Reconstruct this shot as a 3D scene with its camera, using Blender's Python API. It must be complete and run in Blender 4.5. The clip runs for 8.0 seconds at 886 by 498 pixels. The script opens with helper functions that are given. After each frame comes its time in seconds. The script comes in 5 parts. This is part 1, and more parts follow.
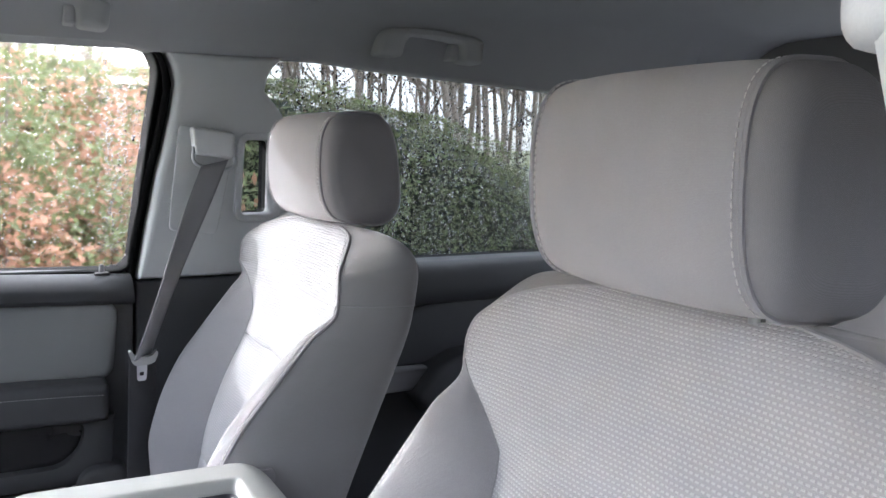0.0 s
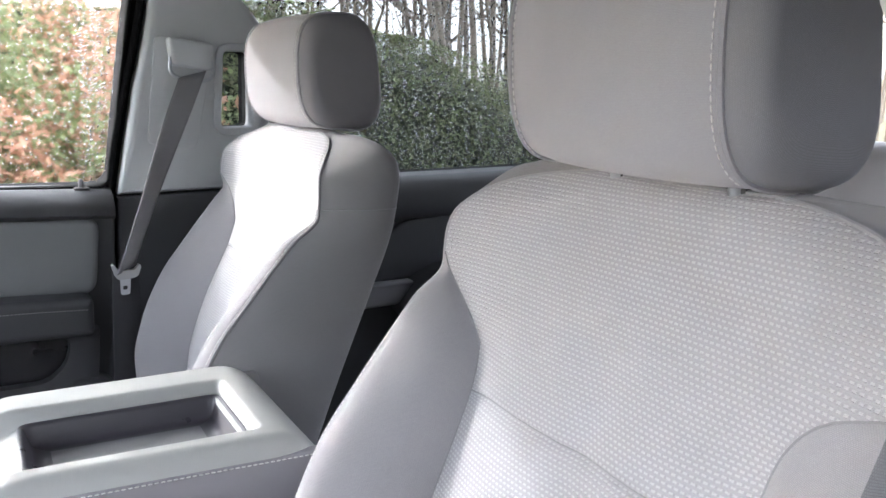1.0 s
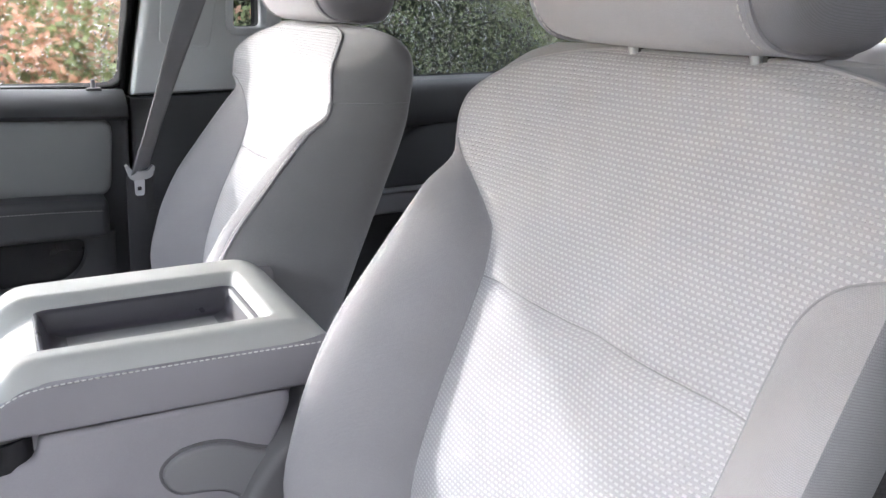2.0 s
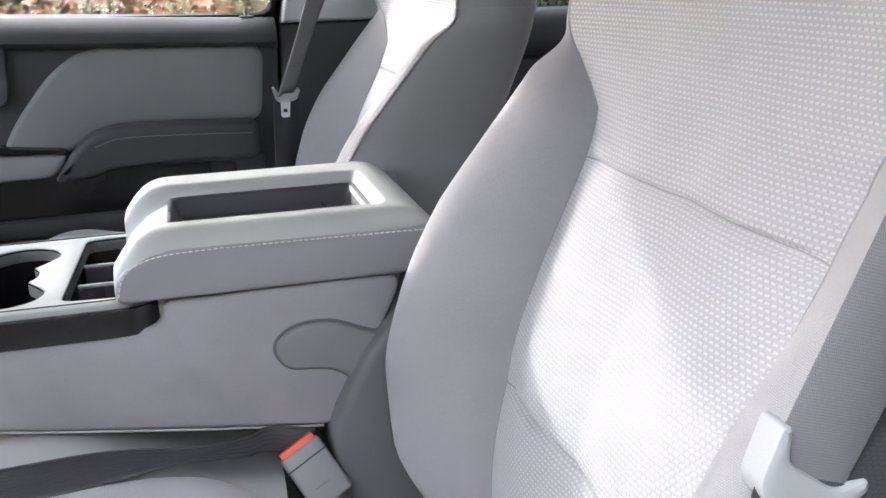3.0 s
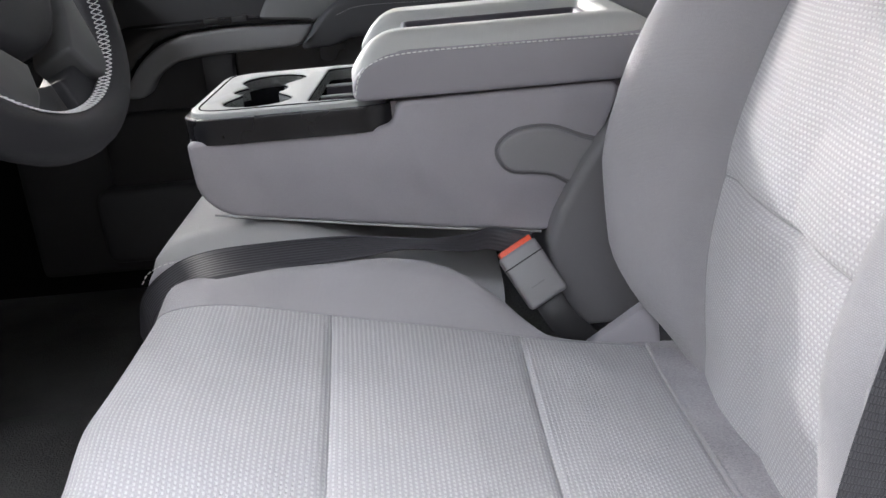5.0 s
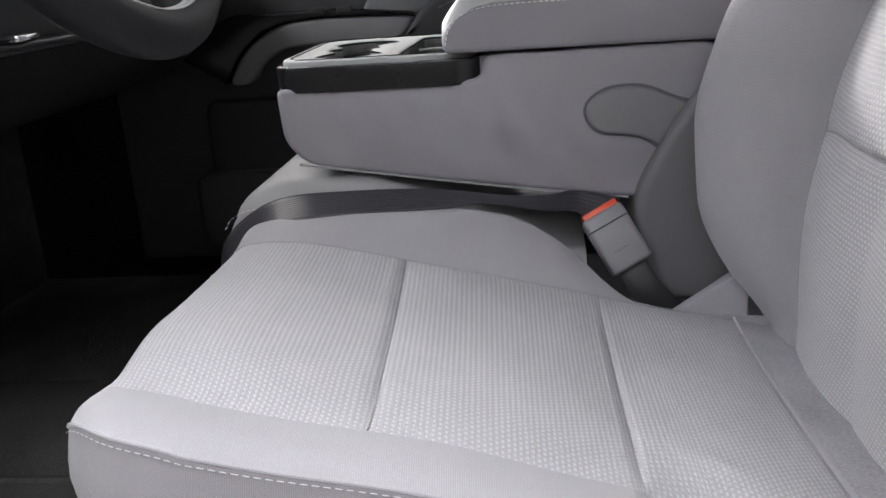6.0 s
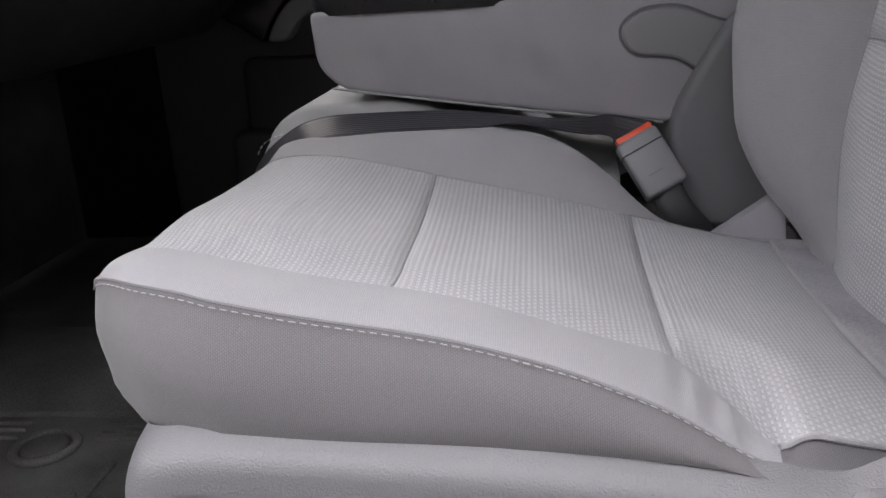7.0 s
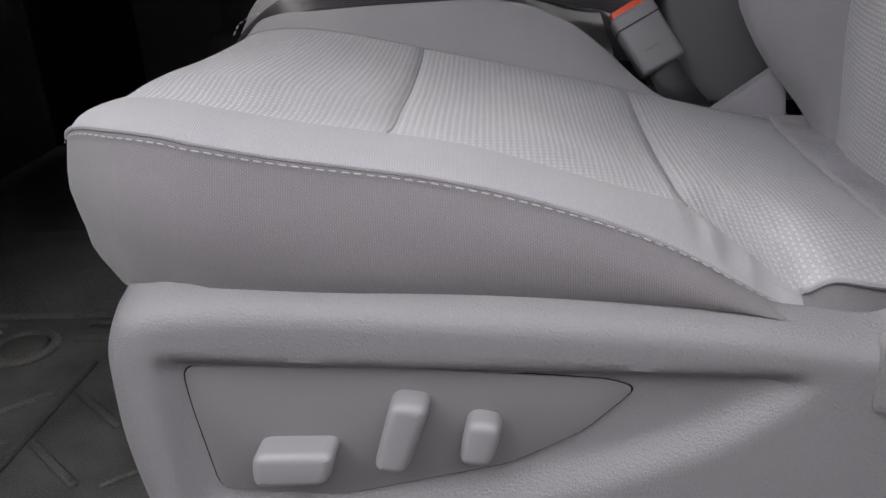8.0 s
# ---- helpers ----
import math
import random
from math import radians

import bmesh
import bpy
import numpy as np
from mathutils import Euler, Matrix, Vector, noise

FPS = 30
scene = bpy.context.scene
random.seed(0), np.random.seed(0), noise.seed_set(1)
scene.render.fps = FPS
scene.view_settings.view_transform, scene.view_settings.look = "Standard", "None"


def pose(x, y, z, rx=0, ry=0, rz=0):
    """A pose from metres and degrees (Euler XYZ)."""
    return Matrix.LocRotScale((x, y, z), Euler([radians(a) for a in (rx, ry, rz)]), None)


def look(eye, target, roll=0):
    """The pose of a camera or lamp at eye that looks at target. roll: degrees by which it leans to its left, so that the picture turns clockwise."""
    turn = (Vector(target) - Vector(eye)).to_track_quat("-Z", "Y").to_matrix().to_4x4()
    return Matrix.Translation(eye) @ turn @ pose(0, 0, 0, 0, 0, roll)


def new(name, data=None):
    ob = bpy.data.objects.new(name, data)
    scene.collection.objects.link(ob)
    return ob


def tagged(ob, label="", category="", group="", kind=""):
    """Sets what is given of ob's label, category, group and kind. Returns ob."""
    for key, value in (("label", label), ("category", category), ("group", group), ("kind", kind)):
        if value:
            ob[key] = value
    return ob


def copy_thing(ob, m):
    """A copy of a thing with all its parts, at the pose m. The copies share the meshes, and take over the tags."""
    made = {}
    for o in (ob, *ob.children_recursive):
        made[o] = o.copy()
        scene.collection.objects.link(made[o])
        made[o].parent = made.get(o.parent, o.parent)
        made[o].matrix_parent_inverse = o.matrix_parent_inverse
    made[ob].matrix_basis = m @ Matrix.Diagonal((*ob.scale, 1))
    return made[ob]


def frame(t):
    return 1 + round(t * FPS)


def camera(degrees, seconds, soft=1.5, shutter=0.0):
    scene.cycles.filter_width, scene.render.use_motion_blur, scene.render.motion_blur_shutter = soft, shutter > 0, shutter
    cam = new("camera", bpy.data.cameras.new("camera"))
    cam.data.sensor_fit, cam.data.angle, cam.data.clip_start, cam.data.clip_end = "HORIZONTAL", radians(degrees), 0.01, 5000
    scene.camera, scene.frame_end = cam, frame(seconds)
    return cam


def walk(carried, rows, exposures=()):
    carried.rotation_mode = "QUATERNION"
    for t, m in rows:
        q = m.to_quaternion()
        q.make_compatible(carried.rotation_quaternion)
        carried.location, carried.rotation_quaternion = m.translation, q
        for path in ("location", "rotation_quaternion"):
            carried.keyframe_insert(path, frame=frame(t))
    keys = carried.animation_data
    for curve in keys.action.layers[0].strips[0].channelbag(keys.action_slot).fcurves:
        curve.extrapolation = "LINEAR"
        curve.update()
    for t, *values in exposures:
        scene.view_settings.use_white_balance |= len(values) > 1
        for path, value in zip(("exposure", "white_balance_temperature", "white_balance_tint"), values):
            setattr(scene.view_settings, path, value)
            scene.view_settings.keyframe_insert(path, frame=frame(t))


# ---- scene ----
cam = camera(52.0, 8.0)
PATH = [
    (0, (-0.326, -0.52, 1.02), (0.561, 1.259, 0.796), 0.4),
    (0.5, (-0.323, -0.515, 1.012), (0.579, 1.245, 0.714), 0.0),
    (1, (-0.314, -0.519, 0.98), (0.583, 1.23, 0.608), -0.2),
    (2.3, (-0.301, -0.518, 0.922), (0.491, 1.229, 0.358), -1.3),
    (2.5, (-0.287, -0.529, 0.901), (0.418, 1.259, 0.349), -2.3),
    (3, (-0.261, -0.559, 0.865), (0.233, 1.285, 0.269), -1.7),
    (3.5, (-0.244, -0.594, 0.838), (0.044, 1.277, 0.194), -2.5),
    (4, (-0.245, -0.626, 0.816), (-0.102, 1.25, 0.137), -4.0),
    (4.5, (-0.259, -0.634, 0.782), (-0.213, 1.245, 0.097), -5.1),
    (5, (-0.271, -0.631, 0.746), (-0.277, 1.242, 0.045), -5.1),
    (5.2, (-0.256, -0.628, 0.723), (-0.32, 1.248, 0.031), -5.1),
    (6.5, (-0.258, -0.653, 0.625), (-0.522, 1.244, 0.049), -3.5),
    (7, (-0.255, -0.658, 0.586), (-0.551, 1.223, -0.027), -4.0),
    (7.5, (-0.263, -0.652, 0.564), (-0.545, 1.207, -0.117), -4.8),
    (8, (-0.272, -0.644, 0.541), (-0.521, 1.181, -0.237), -4.3),
]
EXPOSURES = [(0.0, 2.8, 6000, 11), (1.0, 2.92, 6100, 11), (2.5, 2.92, 6250, 11), (3.5, 2.9, 6250, 11), (4.5, 2.64, 6350, 11), (5.2, 2.46, 6400, 12), (6.5, 2.12, 6550, 13), (8.0, 1.84, 6600, 14)]
walk(cam, [(t, look(eye, target, roll)) for t, eye, target, roll in PATH], EXPOSURES)

# ---- world, sun and light ----
SUN_WAY = Vector((0.84, -1.0, -0.42)).normalized()
world = bpy.data.worlds.new("sky")
scene.world = world
world.use_nodes = True
wt = world.node_tree
sky = wt.nodes.new("ShaderNodeTexSky")
sky.sky_type = "NISHITA"
sky.sun_disc = False
sky.sun_elevation = math.asin(-SUN_WAY.z)
sky.sun_rotation = math.atan2(-SUN_WAY.x, -SUN_WAY.y)
sky.air_density, sky.dust_density, sky.ozone_density = 1.0, 2.0, 1.0
cloud_co = wt.nodes.new("ShaderNodeTexCoord")
cloud = wt.nodes.new("ShaderNodeTexNoise")
cloud.inputs["Scale"].default_value, cloud.inputs["Detail"].default_value = 3.2, 6
wt.links.new(cloud_co.outputs["Generated"], cloud.inputs["Vector"])
cover = wt.nodes.new("ShaderNodeMapRange")
cover.inputs[1].default_value, cover.inputs[2].default_value = 0.36, 0.58
wt.links.new(cloud.outputs[0], cover.inputs[0])
veil = wt.nodes.new("ShaderNodeMix")
veil.data_type = "RGBA"
height = wt.nodes.new("ShaderNodeSeparateXYZ")
wt.links.new(cloud_co.outputs["Generated"], height.inputs[0])
dome = wt.nodes.new("ShaderNodeMapRange")
dome.inputs[1].default_value, dome.inputs[2].default_value = 0.0, 1.0
dome.inputs[3].default_value, dome.inputs[4].default_value = 4.0, 15.0
wt.links.new(height.outputs["Z"], dome.inputs[0])
wt.links.new(dome.outputs[0], veil.inputs["B"])
wt.links.new(cover.outputs[0], veil.inputs["Factor"])
wt.links.new(sky.outputs[0], veil.inputs["A"])
wt.links.new(veil.outputs["Result"], wt.nodes["Background"].inputs[0])
wt.nodes["Background"].inputs[1].default_value = 0.15
sun = new("sun", bpy.data.lights.new("sun", "SUN"))
sun.data.energy, sun.data.angle, sun.data.color = 0.43, radians(0.7), (1.0, 0.97, 0.93)
sun.rotation_mode = "QUATERNION"
sun.rotation_quaternion = SUN_WAY.to_track_quat("-Z", "Y")


# ---- materials ----
def material(name, colour, rough=0.6, metal=0.0, vary=0.12, grain=900.0, stains=9.0, bump=0.15, depth=0.0006, spec=0.5, wave=0.0):
    """A surface with fine grain, broad variation and a little relief."""
    m = bpy.data.materials.new(name)
    m.use_nodes = True
    n, l = m.node_tree.nodes, m.node_tree.links
    b = n["Principled BSDF"]
    b.inputs["Metallic"].default_value = metal
    b.inputs["Specular IOR Level"].default_value = spec
    co = n.new("ShaderNodeTexCoord")
    big = n.new("ShaderNodeTexNoise")
    big.inputs["Scale"].default_value, big.inputs["Detail"].default_value = stains, 4
    small = n.new("ShaderNodeTexNoise")
    small.inputs["Scale"].default_value, small.inputs["Detail"].default_value = grain, 2
    for t in (big, small):
        l.new(co.outputs["Object"], t.inputs["Vector"])
    mix = n.new("ShaderNodeMath")
    mix.operation = "ADD"
    l.new(big.outputs[0], mix.inputs[0])
    l.new(small.outputs[0], mix.inputs[1])
    ramp = n.new("ShaderNodeMapRange")
    ramp.inputs[1].default_value, ramp.inputs[2].default_value = 0.6, 1.4
    ramp.inputs[3].default_value, ramp.inputs[4].default_value = 1 - vary, 1 + vary
    l.new(mix.outputs[0], ramp.inputs[0])
    tint = n.new("ShaderNodeVectorMath")
    tint.operation = "SCALE"
    tint.inputs[0].default_value = colour
    l.new(ramp.outputs[0], tint.inputs["Scale"])
    l.new(tint.outputs[0], b.inputs["Base Color"])
    rr = n.new("ShaderNodeMapRange")
    rr.inputs[3].default_value, rr.inputs[4].default_value = max(0.02, rough - 0.1), min(1, rough + 0.1)
    l.new(big.outputs[0], rr.inputs[0])
    l.new(rr.outputs[0], b.inputs["Roughness"])
    if bump:
        bp = n.new("ShaderNodeBump")
        bp.inputs["Strength"].default_value, bp.inputs["Distance"].default_value = bump, depth
        l.new(small.outputs[0], bp.inputs["Height"])
        l.new(bp.outputs[0], b.inputs["Normal"])
        if wave:
            soft = n.new("ShaderNodeTexNoise")
            soft.inputs["Scale"].default_value, soft.inputs["Detail"].default_value = 16, 1
            l.new(co.outputs["Object"], soft.inputs["Vector"])
            bw = n.new("ShaderNodeBump")
            bw.inputs["Strength"].default_value, bw.inputs["Distance"].default_value = 1.0, wave
            l.new(soft.outputs[0], bw.inputs["Height"])
            l.new(bw.outputs[0], bp.inputs["Normal"])
    return m


def dashes(name, light, dark, width, row, long=0.30, high=0.21, bump=0.6):
    """Cloth with short raised dashes in offset rows, laid out in metres by the mesh's own map."""
    m = bpy.data.materials.new(name)
    m.use_nodes = True
    n, l = m.node_tree.nodes, m.node_tree.links
    b = n["Principled BSDF"]
    b.inputs["Roughness"].default_value = 0.9
    b.inputs["Specular IOR Level"].default_value = 0.2
    b.inputs["Sheen Weight"].default_value = 0.2
    co = n.new("ShaderNodeTexCoord")
    sep = n.new("ShaderNodeSeparateXYZ")
    l.new(co.outputs["UV"], sep.inputs[0])

    def calc(op, a, c=0.0, d=0.0):
        k = n.new("ShaderNodeMath")
        k.operation = op
        for i, v in enumerate((a, c, d)):
            if isinstance(v, (int, float)):
                k.inputs[i].default_value = v
            else:
                l.new(v, k.inputs[i])
        return k.outputs[0]

    wob = n.new("ShaderNodeTexNoise")
    wob.inputs["Scale"].default_value = 260
    l.new(co.outputs["Object"], wob.inputs["Vector"])
    v = calc("ADD", calc("DIVIDE", sep.outputs["Y"], row), calc("MULTIPLY", wob.outputs[0], 0.25))
    odd = calc("MODULO", calc("ABSOLUTE", calc("FLOOR", v)), 2.0)
    u = calc("ADD", calc("DIVIDE", sep.outputs["X"], width), calc("MULTIPLY", odd, 0.5))
    fu = calc("ABSOLUTE", calc("SUBTRACT", calc("FRACT", u), 0.5))
    fv = calc("ABSOLUTE", calc("SUBTRACT", calc("FRACT", v), 0.5))
    far = calc("MAXIMUM", calc("DIVIDE", fu, long), calc("DIVIDE", fv, high))
    mask = n.new("ShaderNodeMapRange")
    mask.interpolation_type = "SMOOTHSTEP"
    mask.inputs[1].default_value, mask.inputs[2].default_value = 1.25, 0.75
    l.new(far, mask.inputs[0])
    mix = n.new("ShaderNodeMix")
    mix.data_type = "RGBA"
    mix.inputs["A"].default_value, mix.inputs["B"].default_value = (*dark, 1), (*light, 1)
    l.new(mask.outputs[0], mix.inputs["Factor"])
    big = n.new("ShaderNodeTexNoise")
    big.inputs["Scale"].default_value, big.inputs["Detail"].default_value = 11, 5
    fine = n.new("ShaderNodeTexNoise")
    fine.inputs["Scale"].default_value = 1700
    for t in (big, fine):
        l.new(co.outputs["Object"], t.inputs["Vector"])
    gain = calc("ADD", calc("MULTIPLY", big.outputs[0], 0.22), calc("MULTIPLY", fine.outputs[0], 0.40))
    tint = n.new("ShaderNodeVectorMath")
    tint.operation = "SCALE"
    l.new(mix.outputs["Result"], tint.inputs[0])
    l.new(calc("ADD", gain, 0.69), tint.inputs["Scale"])
    l.new(tint.outputs[0], b.inputs["Base Color"])
    bp = n.new("ShaderNodeBump")
    bp.inputs["Strength"].default_value, bp.inputs["Distance"].default_value = bump, 0.0010
    l.new(calc("ADD", mask.outputs[0], calc("MULTIPLY", fine.outputs[0], 0.5)), bp.inputs["Height"])
    l.new(bp.outputs[0], b.inputs["Normal"])
    return m


def woven(name, light, dark, width, row, gap, bump, fuzz=0.25):
    """Cloth woven in offset dashes, laid out in metres by the mesh's own map."""
    m = bpy.data.materials.new(name)
    m.use_nodes = True
    n, l = m.node_tree.nodes, m.node_tree.links
    b = n["Principled BSDF"]
    b.inputs["Roughness"].default_value = 0.9
    b.inputs["Specular IOR Level"].default_value = 0.25
    b.inputs["Sheen Weight"].default_value = fuzz
    b.inputs["Sheen Roughness"].default_value = 0.5
    co = n.new("ShaderNodeTexCoord")
    brick = n.new("ShaderNodeTexBrick")
    brick.offset, brick.offset_frequency, brick.squash = 0.5, 2, 1.0
    brick.inputs["Color1"].default_value = (*light, 1)
    brick.inputs["Color2"].default_value = tuple(c * 0.93 for c in light) + (1,)
    brick.inputs["Mortar"].default_value = (*dark, 1)
    brick.inputs["Scale"].default_value = 1.0
    brick.inputs["Mortar Size"].default_value = gap
    brick.inputs["Mortar Smooth"].default_value = 0.6
    brick.inputs["Brick Width"].default_value = width
    brick.inputs["Row Height"].default_value = row
    l.new(co.outputs["UV"], brick.inputs["Vector"])
    big = n.new("ShaderNodeTexNoise")
    big.inputs["Scale"].default_value, big.inputs["Detail"].default_value = 14, 4
    fine = n.new("ShaderNodeTexNoise")
    fine.inputs["Scale"].default_value = 1500
    for t in (big, fine):
        l.new(co.outputs["Object"], t.inputs["Vector"])
    r = n.new("ShaderNodeMapRange")
    r.inputs[3].default_value, r.inputs[4].default_value = 0.9, 1.1
    l.new(big.outputs[0], r.inputs[0])
    r2 = n.new("ShaderNodeMapRange")
    r2.inputs[3].default_value, r2.inputs[4].default_value = 0.85, 1.15
    l.new(fine.outputs[0], r2.inputs[0])
    mu = n.new("ShaderNodeMath")
    mu.operation = "MULTIPLY"
    l.new(r.outputs[0], mu.inputs[0])
    l.new(r2.outputs[0], mu.inputs[1])
    tint = n.new("ShaderNodeVectorMath")
    tint.operation = "SCALE"
    l.new(brick.outputs["Color"], tint.inputs[0])
    l.new(mu.outputs[0], tint.inputs["Scale"])
    l.new(tint.outputs[0], b.inputs["Base Color"])
    bp = n.new("ShaderNodeBump")
    bp.invert = True
    bp.inputs["Strength"].default_value, bp.inputs["Distance"].default_value = bump, 0.0012
    l.new(brick.outputs["Fac"], bp.inputs["Height"])
    l.new(bp.outputs[0], b.inputs["Normal"])
    return m


CLOTH_DASH = dashes("dashed seat cloth", (0.545, 0.54, 0.552), (0.405, 0.40, 0.418), 0.0056, 0.0040, bump=0.9)
CLOTH_PLAIN = woven("plain seat cloth", (0.385, 0.375, 0.388), (0.31, 0.30, 0.315), 0.0016, 0.0012, 0.0003, 0.35)
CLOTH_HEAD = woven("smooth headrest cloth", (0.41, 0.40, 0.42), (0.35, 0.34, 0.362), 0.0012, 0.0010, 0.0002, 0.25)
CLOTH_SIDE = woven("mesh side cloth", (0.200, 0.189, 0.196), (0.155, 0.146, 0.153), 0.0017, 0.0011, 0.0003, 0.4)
# Darker than the headrest cover: shade put into the cloth's colour.
CLOTH_SHADE = woven("side cloth darkened for shade", (0.30, 0.288, 0.305), (0.245, 0.235, 0.25), 0.0012, 0.0010, 0.0002, 0.25, 0.1)
CLOTH_MID = woven("grey side cloth", (0.30, 0.293, 0.303), (0.25, 0.243, 0.253), 0.0012, 0.0010, 0.0002, 0.25, 0.15)
CLOTH_BLACK = woven("black side cloth", (0.05, 0.049, 0.053), (0.035, 0.034, 0.038), 0.0030, 0.0024, 0.0004, 0.4, 0.1)
BRACKET_GREY = material("dark bracket plastic", (0.155, 0.152, 0.158), 0.5, grain=900, bump=0.1, vary=0.05)
HINGE_GREY = material("hinge grey plastic", (0.245, 0.24, 0.25), 0.45, grain=900, bump=0.1, vary=0.04)
FELT = material("grey felt", (0.36, 0.35, 0.37), 0.95, vary=0.35, grain=500, bump=0.5)
THREAD = material("light thread", (0.66, 0.65, 0.64), 0.8, grain=2000)
THREAD_GREY = material("grey thread", (0.42, 0.41, 0.42), 0.8, grain=2000)
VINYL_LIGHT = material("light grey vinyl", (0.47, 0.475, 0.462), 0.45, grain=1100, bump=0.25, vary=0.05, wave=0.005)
VINYL_GREY = material("grey vinyl", (0.355, 0.342, 0.365), 0.55, grain=1100, bump=0.3, vary=0.06, wave=0.010)
# Lid side vinyl: a greyer tone, darkened further to paint in side shade.
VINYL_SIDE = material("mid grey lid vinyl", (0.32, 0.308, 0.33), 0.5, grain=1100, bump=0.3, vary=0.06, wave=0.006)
PLASTIC_GREY = material("grained grey plastic", (0.205, 0.198, 0.209), 0.46, grain=820, bump=1.0, depth=0.0007, vary=0.05)
PANEL_GREY = material("switch panel plastic", (0.175, 0.168, 0.175), 0.45, grain=900, bump=0.06, vary=0.04)
PLASTIC_MID = material("smooth grey plastic", (0.25, 0.245, 0.255), 0.45, grain=900, bump=0.08, vary=0.04)
PLASTIC_DARK = material("dark plastic", (0.034, 0.034, 0.036), 0.5, grain=800, bump=0.35, vary=0.15)
PLASTIC_BLACK = material("black gloss plastic", (0.012, 0.012, 0.014), 0.25, grain=800, bump=0.03)
PLASTIC_SILVER = material("silver grey plastic", (0.40, 0.418, 0.408), 0.38, grain=900, bump=0.05, vary=0.05)
TRIM_LIGHT = material("light grey trim", (0.55, 0.565, 0.575), 0.6, grain=800, bump=0.2, vary=0.04)
TONGUE_GREY = material("pale tongue plastic", (0.40, 0.405, 0.412), 0.5, grain=900, bump=0.08, vary=0.04)
TRIM_REAR = material("grey rear trim", (0.16, 0.16, 0.165), 0.7, grain=800, bump=0.2, vary=0.05)
TRIM_DARK = material("charcoal trim", (0.058, 0.059, 0.064), 0.6, grain=800, bump=0.3, vary=0.1)
DOOR_GREY = material("grey door cloth", (0.24, 0.246, 0.25), 0.7, grain=900, bump=0.25, vary=0.06)
HEADLINER = material("headliner cloth", (0.36, 0.37, 0.38), 0.95, grain=1200, bump=0.3, vary=0.05)
CARPET = material("black carpet", (0.080, 0.080, 0.081), 0.98, grain=350, bump=0.9, depth=0.004, vary=0.5)
RUBBER = material("dusty black rubber", (0.085, 0.084, 0.080), 0.65, grain=500, bump=0.3, vary=0.75, stains=14)
BEZEL = material("blue black plastic", (0.05, 0.058, 0.068), 0.35, grain=800, bump=0.05)
WEBBING_SHADED = woven("shaded belt webbing", (0.058, 0.057, 0.063), (0.030, 0.030, 0.034), 0.0016, 0.004, 0.0005, 0.6, 0.3)
WEBBING_GREY = woven("grey belt webbing", (0.27, 0.265, 0.28), (0.19, 0.187, 0.198), 0.0010, 0.0014, 0.00025, 0.4, 0.1)
RED = material("red button plastic", (0.85, 0.10, 0.04), 0.4, grain=500, bump=0.05)
CHROME = material("chrome", (0.8, 0.8, 0.82), 0.12, 1.0, vary=0.02, bump=0.0)
STEEL = material("brushed steel", (0.5, 0.52, 0.55), 0.3, 1.0, vary=0.1)
MATTE = material("matte black seal", (0.012, 0.012, 0.013), 0.9, vary=0.2, spec=0.1)
BODY = material("dark body paint", (0.03, 0.03, 0.035), 0.3)
WHEEL_SILVER = material("satin wheel trim", (0.075, 0.076, 0.078), 0.5, metal=0.2, grain=1400, bump=0.05, vary=0.05, spec=0.3)
LEATHER = material("dark wheel leather", (0.022, 0.022, 0.025), 0.6, grain=1300, bump=0.5, vary=0.1, spec=0.25)


def glass_material(name, ior, rough=0.0):
    m = bpy.data.materials.new(name)
    m.use_nodes = True
    b = m.node_tree.nodes["Principled BSDF"]
    b.inputs["Base Color"].default_value = (1, 1, 1, 1)
    b.inputs["Roughness"].default_value = rough
    b.inputs["Transmission Weight"].default_value = 1.0
    b.inputs["IOR"].default_value = ior
    return m


GLASS = glass_material("window glass", 1.12, 0.10)
GLASS_TINT = glass_material("tinted window glass", 1.02)
GLASS_TINT.node_tree.nodes["Principled BSDF"].inputs["Base Color"].default_value = (0.30, 0.32, 0.335, 1)
WATER = glass_material("rain water", 1.33)


# ---- builders ----
def part(name, bm, mat, parent=None, label="", smooth=True):
    """Links a bmesh as one mesh object under a thing or a part."""
    me = bpy.data.meshes.new(name)
    bmesh.ops.recalc_face_normals(bm, faces=bm.faces)
    bm.to_mesh(me)
    bm.free()
    me.materials.append(mat)
    if smooth:
        me.polygons.foreach_set("use_smooth", [True] * len(me.polygons))
        me.set_sharp_from_angle(angle=radians(38))
    ob = new(name, me)
    ob.parent = parent
    if label:
        tagged(ob, label)
    return ob


def thing(name, label, category, group="", kind=""):
    """An empty that parents the parts of one thing."""
    return tagged(new(name), label, category, group, kind)


def cs(x, xp, fp):
    """A smooth curve through the points (xp, fp), read at x."""
    xp, fp, x = np.asarray(xp, float), np.asarray(fp, float), np.asarray(x, float)
    d = np.diff(fp) / np.diff(xp)
    m = np.zeros(len(xp))
    m[0], m[-1] = d[0], d[-1]
    m[1:-1] = np.where(d[:-1] * d[1:] > 0, 2 * d[:-1] * d[1:] / np.where(d[:-1] + d[1:] == 0, 1, d[:-1] + d[1:]), 0)
    xc = np.clip(x, xp[0], xp[-1])
    i = np.clip(np.searchsorted(xp, xc, side="right") - 1, 0, len(xp) - 2)
    h = xp[i + 1] - xp[i]
    t = (xc - xp[i]) / h
    return (2 * t**3 - 3 * t**2 + 1) * fp[i] + (t**3 - 2 * t**2 + t) * h * m[i] + (3 * t**2 - 2 * t**3) * fp[i + 1] + (t**3 - t**2) * h * m[i + 1]


